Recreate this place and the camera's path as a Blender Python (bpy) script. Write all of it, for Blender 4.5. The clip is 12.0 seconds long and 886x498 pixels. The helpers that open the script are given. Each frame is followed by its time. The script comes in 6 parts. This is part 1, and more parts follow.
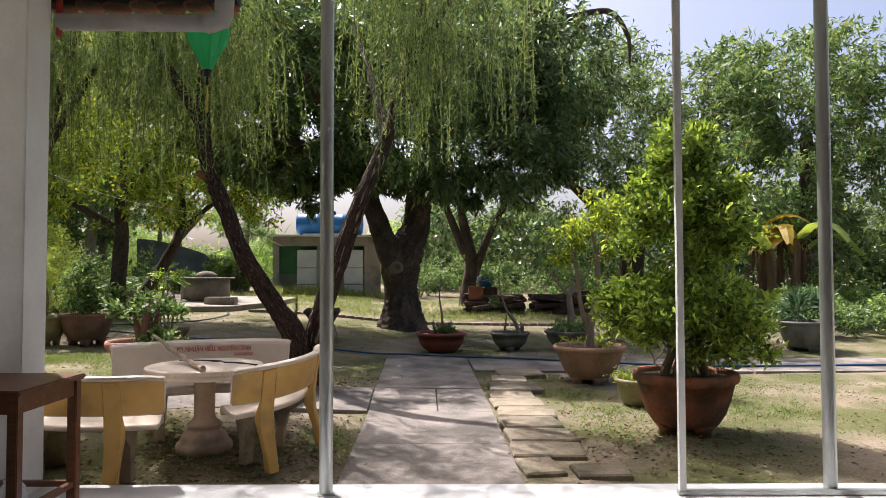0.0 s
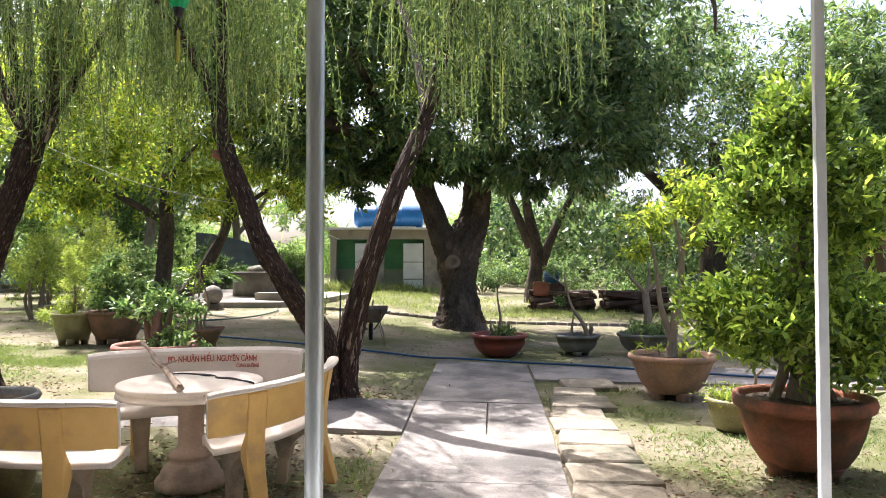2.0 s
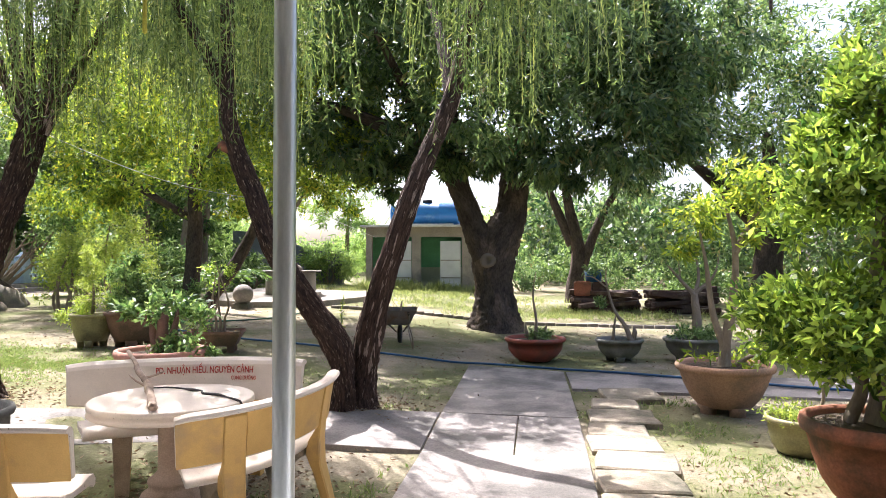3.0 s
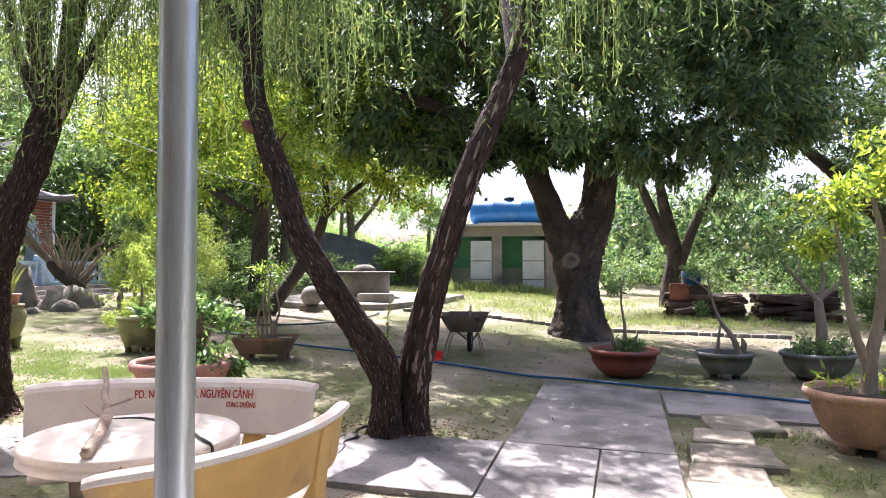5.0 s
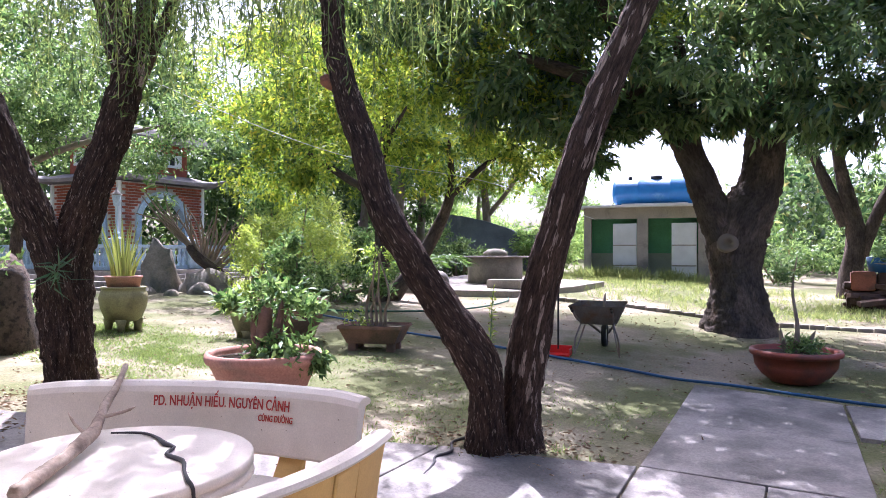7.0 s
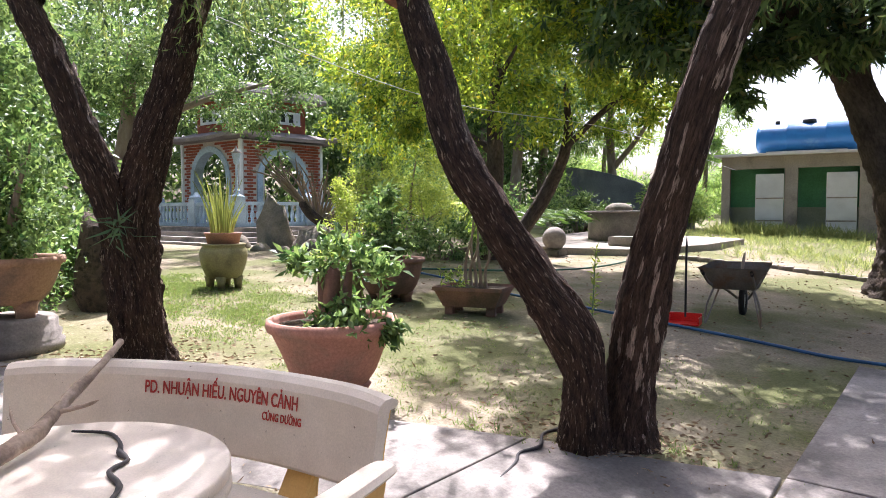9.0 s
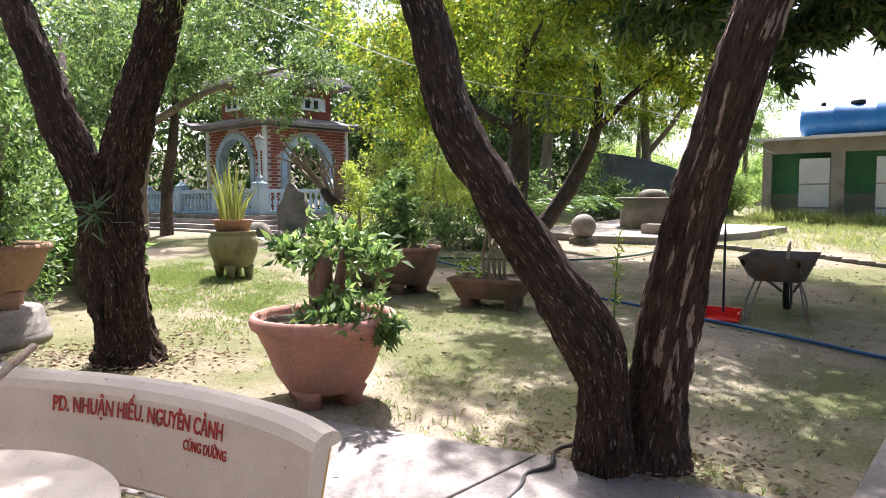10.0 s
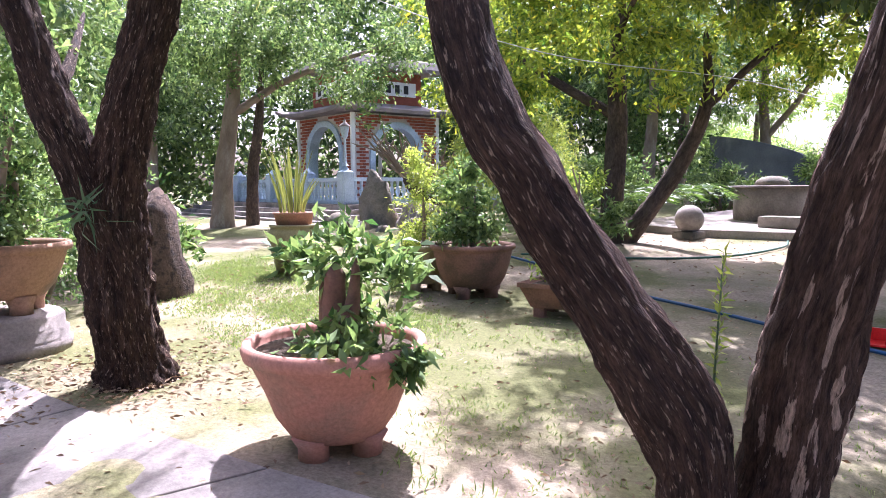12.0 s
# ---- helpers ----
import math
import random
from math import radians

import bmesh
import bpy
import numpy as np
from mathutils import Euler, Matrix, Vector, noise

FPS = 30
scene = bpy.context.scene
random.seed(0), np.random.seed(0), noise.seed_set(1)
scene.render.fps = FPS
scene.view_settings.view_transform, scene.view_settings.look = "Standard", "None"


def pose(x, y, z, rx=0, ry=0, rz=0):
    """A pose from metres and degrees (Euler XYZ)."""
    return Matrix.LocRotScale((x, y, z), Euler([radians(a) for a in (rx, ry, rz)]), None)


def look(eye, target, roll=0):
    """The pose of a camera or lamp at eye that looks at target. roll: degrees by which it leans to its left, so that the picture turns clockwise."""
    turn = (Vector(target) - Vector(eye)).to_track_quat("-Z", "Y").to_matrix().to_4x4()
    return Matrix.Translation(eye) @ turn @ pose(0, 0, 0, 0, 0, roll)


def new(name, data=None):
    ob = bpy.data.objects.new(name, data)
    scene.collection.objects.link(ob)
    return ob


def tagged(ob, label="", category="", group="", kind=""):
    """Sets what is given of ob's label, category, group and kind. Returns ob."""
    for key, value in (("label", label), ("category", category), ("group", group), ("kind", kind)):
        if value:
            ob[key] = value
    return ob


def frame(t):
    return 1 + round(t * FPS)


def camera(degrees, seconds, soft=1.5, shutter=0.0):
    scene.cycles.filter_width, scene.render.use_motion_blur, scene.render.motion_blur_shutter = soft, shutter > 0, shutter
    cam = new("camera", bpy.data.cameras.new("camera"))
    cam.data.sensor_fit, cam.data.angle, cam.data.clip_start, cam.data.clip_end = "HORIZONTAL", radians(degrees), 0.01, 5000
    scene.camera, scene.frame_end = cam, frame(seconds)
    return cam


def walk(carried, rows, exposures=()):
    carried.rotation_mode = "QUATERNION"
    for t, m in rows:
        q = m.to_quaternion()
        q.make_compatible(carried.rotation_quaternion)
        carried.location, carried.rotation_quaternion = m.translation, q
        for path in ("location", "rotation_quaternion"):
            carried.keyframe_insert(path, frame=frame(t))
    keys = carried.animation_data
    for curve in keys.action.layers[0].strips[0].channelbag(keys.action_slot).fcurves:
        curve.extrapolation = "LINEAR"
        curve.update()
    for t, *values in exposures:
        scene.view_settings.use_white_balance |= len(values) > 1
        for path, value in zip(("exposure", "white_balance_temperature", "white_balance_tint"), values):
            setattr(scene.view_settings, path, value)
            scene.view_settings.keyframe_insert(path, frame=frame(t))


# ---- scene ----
cam = camera(64.9, 12.0, soft=0.5)
ROWS = [
    (0.0, 0.011, 0.008, 1.578, 0.02, 2.00, 0.13),
    (0.5, 0.068, 0.360, 1.580, 1.14, 1.87, 0.08),
    (1.0, 0.071, 0.711, 1.585, 2.52, 1.70, 0.09),
    (1.5, 0.167, 1.040, 1.583, 4.01, 1.61, 0.05),
    (2.0, 0.197, 1.361, 1.583, 5.70, 1.55, 0.04),
    (2.5, 0.228, 1.691, 1.593, 7.33, 1.44, 0.05),
    (3.0, 0.311, 2.051, 1.610, 9.26, 1.35, 0.04),
    (5.0, 0.324, 3.299, 1.589, 16.54, 1.48, -0.01),
    (5.5, 0.296, 3.614, 1.574, 18.06, 1.49, -0.01),
    (6.0, 0.281, 3.873, 1.554, 21.04, 1.43, -0.12),
    (6.5, 0.216, 4.152, 1.550, 24.40, 1.08, -0.17),
    (7.0, 0.212, 4.433, 1.544, 28.42, 0.33, -0.12),
    (7.5, 0.176, 4.663, 1.543, 32.15, -0.83, -0.01),
    (9.5, -0.127, 5.596, 1.492, 40.08, -3.71, 0.25),
    (10.0, -0.224, 5.873, 1.476, 41.52, -4.16, 0.30),
    (10.5, -0.274, 6.132, 1.490, 43.92, -4.60, 0.40),
    (11.0, -0.434, 6.345, 1.515, 45.47, -4.92, 0.41),
    (11.5, -0.532, 6.599, 1.514, 47.02, -5.12, 0.38),
    (12.0, -0.691, 6.834, 1.514, 49.95, -5.16, 0.46),
]
walk(cam, [(t, pose(x, y, z, 90 + pitch, roll, yaw)) for t, x, y, z, yaw, pitch, roll in ROWS],
     exposures=[(0.0, 0.92, 6400, 17), (1.5, 1.54, 6150, 15), (2.5, 1.88, 6050, 16), (5.0, 1.98, 5750, 22), (7.5, 1.90, 5350, 29), (9.5, 1.72, 6000, 19), (11.0, 1.93, 5800, 24), (12.0, 2.15, 5550, 33)])

# ---- light ----
SUN_EL, SUN_AZ = 58.0, Vector((-0.62, 0.78, 0)).normalized()
world = bpy.data.worlds.new("sky")
scene.world = world
world.use_nodes = True
sky = world.node_tree.nodes.new("ShaderNodeTexSky")
sky.sky_type, sky.sun_disc = "NISHITA", False
sky.sun_elevation, sky.sun_rotation = radians(SUN_EL), math.atan2(SUN_AZ.x, SUN_AZ.y)
sky.dust_density, sky.air_density = 6.0, 0.8
world.node_tree.links.new(sky.outputs[0], world.node_tree.nodes["Background"].inputs[0])
world.node_tree.nodes["Background"].inputs[1].default_value = 0.125
sun = new("sun", bpy.data.lights.new("sun", "SUN"))
sun.data.energy, sun.data.angle, sun.data.color = 4.5, radians(0.55), (1.0, 0.965, 0.90)
sun.matrix_world = look(SUN_AZ * math.cos(radians(SUN_EL)) * 50 + Vector((0, 0, math.sin(radians(SUN_EL)) * 50)), (0, 0, 0))


# ---- materials ----
def nodes_of(name):
    m = bpy.data.materials.new(name)
    m.use_nodes = True
    return m, m.node_tree.nodes, m.node_tree.links, m.node_tree.nodes["Principled BSDF"]


def surface(name, c1, c2, c3=None, scale=3.0, fine=60.0, rough=0.8, bump=0.4, metal=0.0, stretch=(1, 1, 1), amount3=0.62, scale3=1.2, depth=0.01, spec=0.3, attr="", vary=0.0, edge=0.08, grainy=1.0):
    """Two colours mixed by a large noise, a third in patches, grain and relief from a fine noise."""
    m, n, l, p = nodes_of(name)
    if attr:
        co = n.new("ShaderNodeAttribute")
        co.attribute_name = attr
        src = co.outputs["Vector"]
    else:
        src = n.new("ShaderNodeTexCoord").outputs["Object"]
    mp = n.new("ShaderNodeMapping")
    mp.inputs["Scale"].default_value = stretch
    l.new(src, mp.inputs[0])

    def tex(s, d=5.0, r=0.6):
        t = n.new("ShaderNodeTexNoise")
        t.inputs["Scale"].default_value, t.inputs["Detail"].default_value, t.inputs["Roughness"].default_value = s, d, r
        l.new(mp.outputs[0], t.inputs["Vector"])
        return t.outputs["Fac"]

    def ramp(f, a, b):
        r = n.new("ShaderNodeMapRange")
        r.inputs[1].default_value, r.inputs[2].default_value = a, b
        l.new(f, r.inputs[0])
        return r.outputs[0]

    def mix(f, a, b, mode="MIX"):
        x = n.new("ShaderNodeMix")
        x.data_type, x.blend_type = "RGBA", mode
        if isinstance(f, float):
            x.inputs[0].default_value = f
        else:
            l.new(f, x.inputs[0])
        for k, v in ((6, a), (7, b)):
            if isinstance(v, tuple):
                x.inputs[k].default_value = (*v, 1)
            else:
                l.new(v, x.inputs[k])
        return x.outputs[2]

    col = mix(ramp(tex(scale), 0.35, 0.65), c1, c2)
    if c3:
        col = mix(ramp(tex(scale3, 6.0), amount3 - edge, amount3 + edge), col, c3)
    grain = tex(fine, 4.0, 0.7)
    gcol = n.new("ShaderNodeMapRange")
    gcol.inputs[1].default_value, gcol.inputs[2].default_value, gcol.inputs[3].default_value, gcol.inputs[4].default_value = 0.25, 0.75, 1 - 0.28 * grainy, 1 + 0.25 * grainy
    l.new(grain, gcol.inputs[0])
    x = n.new("ShaderNodeVectorMath")
    x.operation = "SCALE"
    l.new(col, x.inputs[0])
    l.new(gcol.outputs[0], x.inputs["Scale"])
    out = x.outputs[0]
    if vary:
        oi = n.new("ShaderNodeObjectInfo")
        vr = n.new("ShaderNodeMapRange")
        vr.inputs[3].default_value, vr.inputs[4].default_value = 1 - vary, 1 + vary
        l.new(oi.outputs["Random"], vr.inputs[0])
        y = n.new("ShaderNodeVectorMath")
        y.operation = "SCALE"
        l.new(out, y.inputs[0])
        l.new(vr.outputs[0], y.inputs["Scale"])
        out = y.outputs[0]
    l.new(out, p.inputs["Base Color"])
    p.inputs["Roughness"].default_value, p.inputs["Metallic"].default_value = rough, metal
    p.inputs["Specular IOR Level"].default_value = spec
    b = n.new("ShaderNodeBump")
    b.inputs["Strength"].default_value, b.inputs["Distance"].default_value = bump, depth
    l.new(grain, b.inputs["Height"])
    l.new(b.outputs[0], p.inputs["Normal"])
    return m


def leaf_surface(name, dark, light, through_light=0.35, rough=0.45, odd=None):
    """Leaves: a tone of its own for every leaf, some light passing through."""
    m, n, l, p = nodes_of(name)
    g = n.new("ShaderNodeNewGeometry")
    r = n.new("ShaderNodeValToRGB")
    r.color_ramp.elements[0].color, r.color_ramp.elements[1].color = (*dark, 1), (*light, 1)
    if odd:
        r.color_ramp.elements[1].position = 0.93
        e = r.color_ramp.elements.new(0.98)
        e.color = (*odd, 1)
    l.new(g.outputs["Random Per Island"], r.inputs[0])
    l.new(r.outputs[0], p.inputs["Base Color"])
    p.inputs["Roughness"].default_value = rough
    t = n.new("ShaderNodeBsdfTranslucent")
    hs = n.new("ShaderNodeHueSaturation")
    hs.inputs["Value"].default_value, hs.inputs["Hue"].default_value, hs.inputs["Saturation"].default_value = 1.7, 0.485, 1.1
    l.new(r.outputs[0], hs.inputs["Color"])
    l.new(hs.outputs[0], t.inputs["Color"])
    mx = n.new("ShaderNodeMixShader")
    mx.inputs[0].default_value = through_light
    l.new(p.outputs[0], mx.inputs[1])
    l.new(t.outputs[0], mx.inputs[2])
    l.new(mx.outputs[0], n["Material Output"].inputs[0])
    return m


GROUND = surface("sandy_soil", (0.285, 0.235, 0.17), (0.205, 0.172, 0.12), (0.118, 0.122, 0.052), scale=1.1, fine=38, scale3=0.6, amount3=0.49, bump=0.55, depth=0.02, rough=0.95, spec=0.1, grainy=1.5)
CONCRETE = surface("old_concrete", (0.30, 0.265, 0.235), (0.215, 0.19, 0.172), (0.125, 0.113, 0.10), scale=2.2, fine=45, scale3=1.1, amount3=0.54, bump=0.3, rough=0.9, spec=0.2)
FLAG = surface("flagstone", (0.32, 0.27, 0.20), (0.22, 0.18, 0.13), (0.12, 0.11, 0.075), scale=3.5, fine=40, scale3=2.0, amount3=0.56, bump=0.4, rough=0.9, vary=0.25)
TILE = surface("porch_tile", (0.62, 0.63, 0.64), (0.54, 0.55, 0.56), scale=2, fine=30, bump=0.05, rough=0.35, grainy=0.2)
PLASTER = surface("cream_plaster", (0.74, 0.66, 0.56), (0.68, 0.59, 0.49), scale=1.5, fine=40, bump=0.03, rough=0.8, grainy=0.2)
WHITE = surface("white_paint", (0.76, 0.76, 0.74), (0.68, 0.68, 0.66), scale=3, fine=40, bump=0.03, rough=0.6, grainy=0.2)
STEEL = surface("galvanised_steel", (0.54, 0.56, 0.55), (0.43, 0.45, 0.44), scale=6, fine=90, bump=0.08, rough=0.36, metal=0.75, stretch=(1, 1, 0.25), grainy=0.3)
GREYPIPE = surface("grey_plastic", (0.42, 0.41, 0.40), (0.34, 0.33, 0.32), scale=4, fine=60, bump=0.05, rough=0.5, grainy=0.2)
WOOD = surface("dark_wood", (0.16, 0.065, 0.03), (0.10, 0.04, 0.02), scale=4, fine=30, rough=0.4, bump=0.15, stretch=(0.3, 3, 3))
TERRAZZO = surface("terrazzo", (0.70, 0.61, 0.51), (0.61, 0.52, 0.43), (0.20, 0.16, 0.12), scale=4, fine=150, scale3=38, amount3=0.69, edge=0.02, bump=0.2, depth=0.004, rough=0.55, grainy=0.5)
OCHRE = surface("ochre_terrazzo", (0.66, 0.41, 0.13), (0.55, 0.33, 0.10), (0.38, 0.26, 0.13), scale=4, fine=140, scale3=2.0, amount3=0.64, bump=0.1, depth=0.004, rough=0.6, grainy=0.35)
PEDESTAL = surface("pedestal_terrazzo", (0.50, 0.37, 0.27), (0.40, 0.29, 0.21), (0.24, 0.19, 0.14), scale=5, fine=120, scale3=2.6, amount3=0.58, bump=0.3, depth=0.005, rough=0.7)
LEGSTONE = surface("leg_terrazzo", (0.42, 0.33, 0.23), (0.30, 0.235, 0.165), (0.17, 0.15, 0.11), scale=6, fine=120, scale3=3, amount3=0.55, bump=0.4, depth=0.006, rough=0.75)
RED = surface("red_letters", (0.42, 0.05, 0.035), (0.34, 0.05, 0.04), fine=80, bump=0.1)
TERRA = surface("terracotta", (0.44, 0.22, 0.165), (0.37, 0.18, 0.13), (0.29, 0.18, 0.135), scale=2.5, fine=50, scale3=3, amount3=0.58, bump=0.2, depth=0.006, rough=0.85)
TERRADARK = surface("weathered_terracotta", (0.30, 0.11, 0.06), (0.21, 0.08, 0.045), (0.09, 0.055, 0.035), scale=2.5, fine=45, scale3=2.2, amount3=0.52, bump=0.4, depth=0.008, rough=0.85)
TERRAPALE = surface("pale_terracotta", (0.38, 0.23, 0.15), (0.31, 0.18, 0.115), (0.20, 0.14, 0.10), scale=2.5, fine=45, scale3=2.4, amount3=0.56, bump=0.3, depth=0.006, rough=0.9)
REDPOT = surface("red_glazed_pot", (0.30, 0.075, 0.05), (0.22, 0.06, 0.042), (0.14, 0.06, 0.045), scale=3, fine=50, scale3=2.6, amount3=0.6, bump=0.15, rough=0.5)
GREYPOT = surface("grey_pot", (0.20, 0.19, 0.17), (0.13, 0.125, 0.11), (0.09, 0.10, 0.06), scale=3, fine=50, scale3=2.6, amount3=0.56, bump=0.3, rough=0.85)
OLIVE = surface("olive_glaze", (0.27, 0.24, 0.12), (0.19, 0.16, 0.085), (0.12, 0.10, 0.06), scale=3, fine=50, scale3=2.6, amount3=0.58, bump=0.2, rough=0.5)
BROWNPOT = surface("brown_pot", (0.22, 0.12, 0.085), (0.15, 0.085, 0.06), (0.09, 0.065, 0.045), scale=3, fine=50, scale3=2.6, amount3=0.56, bump=0.3, rough=0.8)
SOIL = surface("pot_soil", (0.10, 0.07, 0.045), (0.06, 0.045, 0.03), scale=9, fine=70, bump=0.9, depth=0.03, rough=1)
BARK = surface("shaggy_bark", (0.11, 0.065, 0.046), (0.034, 0.022, 0.017), (0.38, 0.28, 0.20), scale=9, fine=40, scale3=22.0, amount3=0.615, edge=0.03, bump=1.0, depth=0.06, rough=0.9, stretch=(4.0, 4.0, 0.7), attr="bark", spec=0.25, grainy=2.8)
BARKPALE = surface("flaking_bark", (0.145, 0.09, 0.066), (0.045, 0.029, 0.023), (0.50, 0.38, 0.30), scale=11, fine=40, scale3=6.0, amount3=0.585, edge=0.015, bump=1.0, depth=0.06, rough=0.9, stretch=(4.0, 4.0, 0.6), attr="bark", spec=0.25, grainy=2.8)
MANGOBARK = surface("mango_bark", (0.10, 0.078, 0.062), (0.055, 0.043, 0.037), (0.19, 0.135, 0.10), scale=4, fine=26, scale3=2.2, amount3=0.6, bump=0.9, depth=0.04, rough=0.95, stretch=(1.2, 1.2, 0.5), attr="bark", spec=0.1, grainy=2.0)
GREYBARK = surface("grey_bark", (0.25, 0.20, 0.15), (0.17, 0.13, 0.095), (0.30, 0.27, 0.21), scale=5, fine=40, scale3=3, amount3=0.6, bump=0.6, depth=0.015, rough=0.9, stretch=(1.2, 1.2, 0.5), attr="bark", spec=0.1)
SHEDWALL = surface("weathered_render", (0.33, 0.29, 0.245), (0.25, 0.22, 0.19), (0.15, 0.135, 0.115), scale=1.6, fine=30, scale3=0.8, amount3=0.57, bump=0.3, rough=0.9)
GREENWALL = surface("green_paint", (0.10, 0.30, 0.15), (0.08, 0.24, 0.12), scale=2, fine=30, bump=0.1, rough=0.7)
PALEWALL = surface("tiled_dado", (0.30, 0.33, 0.25), (0.24, 0.27, 0.20), scale=2, fine=30, bump=0.1, rough=0.6)
DOORWHITE = surface("faded_white_door", (0.60, 0.61, 0.60), (0.50, 0.51, 0.50), scale=2, fine=40, bump=0.1, rough=0.6, grainy=0.2)
BLUE = surface("blue_tank_plastic", (0.02, 0.125, 0.30), (0.015, 0.095, 0.24), (0.09, 0.20, 0.32), scale=2, fine=40, scale3=1.6, amount3=0.66, bump=0.05, rough=0.4, grainy=0.2)
ROOFSHEET = surface("bright_roof_sheet", (0.60, 0.60, 0.58), (0.48, 0.47, 0.45), scale=2, fine=40, bump=0.1, rough=0.5, grainy=0.2)
DARKWALL = surface("mossy_grey_wall", (0.17, 0.18, 0.18), (0.11, 0.12, 0.12), (0.24, 0.24, 0.22), scale=1.5, fine=30, scale3=1.2, amount3=0.6, bump=0.3, rough=0.9)
HOSE = surface("blue_hose", (0.015, 0.075, 0.17), (0.012, 0.055, 0.12), scale=5, fine=60, bump=0.05, rough=0.4)
GREENHOSE = surface("green_hose", (0.03, 0.10, 0.06), (0.02, 0.07, 0.045), scale=5, fine=60, bump=0.05, rough=0.45)
REDPLASTIC = surface("red_plastic", (0.60, 0.02, 0.015), (0.52, 0.02, 0.015), scale=5, fine=60, bump=0.03, rough=0.35)
BARROW = surface("grimy_barrow_metal", (0.24, 0.21, 0.18), (0.17, 0.15, 0.125), (0.20, 0.13, 0.08), scale=5, fine=60, scale3=4, amount3=0.58, bump=0.2, rough=0.7, metal=0.1)
RUBBER = surface("black_rubber", (0.025, 0.025, 0.025), (0.018, 0.018, 0.018), fine=60, bump=0.2, rough=0.8)
BRICK = surface("red_brick", (0.34, 0.10, 0.06), (0.26, 0.075, 0.045), scale=3, fine=30, bump=0.3, rough=0.9, vary=0.2)
MORTAR = surface("pale_mortar", (0.50, 0.46, 0.42), (0.42, 0.38, 0.35), scale=3, fine=30, bump=0.3, rough=0.95)
PALEBLUE = surface("pale_blue_balustrade", (0.42, 0.52, 0.60), (0.34, 0.43, 0.51), (0.25, 0.30, 0.33), scale=2, fine=30, scale3=1.5, amount3=0.62, bump=0.1, rough=0.7)
EAVE = surface("grey_eave", (0.24, 0.21, 0.19), (0.17, 0.15, 0.14), scale=2, fine=30, bump=0.3, rough=0.9)
ROCK = surface("garden_rock", (0.26, 0.22, 0.17), (0.17, 0.145, 0.115), (0.10, 0.10, 0.075), scale=3, fine=25, scale3=2, amount3=0.56, bump=0.7, depth=0.03, rough=0.95)
PITTED = surface("pitted_brown_rock", (0.15, 0.105, 0.075), (0.085, 0.06, 0.045), (0.04, 0.03, 0.025), scale=6, fine=30, scale3=14, amount3=0.56, bump=1.0, depth=0.06, rough=0.95)
LANTERN = leaf_surface("green_lantern_cloth", (0.05, 0.36, 0.19), (0.06, 0.42, 0.23), 0.45, 0.6)
DARKMETAL = surface("dark_fitting", (0.03, 0.03, 0.03), (0.02, 0.02, 0.02), fine=60, bump=0.05, rough=0.5)
YELLOW = surface("yellow_tassel", (0.45, 0.42, 0.06), (0.36, 0.33, 0.05), fine=60, bump=0.1)
CLOTH = surface("maroon_cloth", (0.22, 0.01, 0.03), (0.15, 0.01, 0.02), fine=60, bump=0.2)
CHINA = surface("white_china", (0.70, 0.72, 0.74), (0.62, 0.64, 0.68), (0.05, 0.12, 0.35), scale=3, fine=20, scale3=9, amount3=0.62, bump=0.02, rough=0.2, grainy=0.2)
STRIP = surface("dark_strap", (0.05, 0.045, 0.045), (0.035, 0.03, 0.03), fine=60, bump=0.1, rough=0.6)
DEADWOOD = surface("dead_branch", (0.48, 0.37, 0.29), (0.34, 0.25, 0.18), (0.16, 0.11, 0.08), scale=8, fine=60, scale3=5, amount3=0.55, bump=0.5, rough=0.9, attr="bark")
CUTWOOD = surface("cut_limb_end", (0.20, 0.085, 0.05), (0.13, 0.06, 0.04), scale=8, fine=60, bump=0.5, rough=0.9, attr="bark")
LOGS = surface("stacked_timber", (0.10, 0.058, 0.042), (0.055, 0.034, 0.027), (0.15, 0.11, 0.08), scale=3, fine=40, scale3=3, amount3=0.6, bump=0.5, rough=0.9, vary=0.35)
CABLE = surface("pale_cable", (0.55, 0.55, 0.52), (0.45, 0.45, 0.43), fine=60, bump=0.02)
DRYLEAF = leaf_surface("dry_banana_leaf", (0.10, 0.06, 0.035), (0.16, 0.10, 0.06), 0.15, 0.9)
YELLOWLEAF = leaf_surface("yellow_banana_leaf", (0.42, 0.30, 0.04), (0.50, 0.38, 0.06), 0.4, 0.5)
LITTER = leaf_surface("dry_leaf", (0.13, 0.08, 0.045), (0.34, 0.25, 0.15), 0.1, 0.8)

WILLOW = leaf_surface("weeping_leaf", (0.038, 0.072, 0.022), (0.205, 0.27, 0.08), 0.45, odd=(0.27, 0.29, 0.09))
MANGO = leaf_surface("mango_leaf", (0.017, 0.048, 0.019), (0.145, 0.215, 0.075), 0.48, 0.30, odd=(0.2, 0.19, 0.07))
# mango leaf again, sunlight painted in as a lighter tone for the right-hand trees
MANGO_LIT = leaf_surface("mango_leaf_painted_sunlit", (0.022, 0.06, 0.02), (0.20, 0.29, 0.09), 0.45, 0.34, odd=(0.24, 0.24, 0.07))
GUAVA = leaf_surface("bright_leaf", (0.05, 0.115, 0.02), (0.34, 0.42, 0.07), 0.62, odd=(0.45, 0.42, 0.06))
FICUS = leaf_surface("ficus_leaf", (0.03, 0.08, 0.016), (0.32, 0.44, 0.09), 0.55, 0.32, odd=(0.38, 0.46, 0.09))
LIME = leaf_surface("lime_leaf", (0.13, 0.20, 0.04), (0.33, 0.40, 0.085), 0.45)
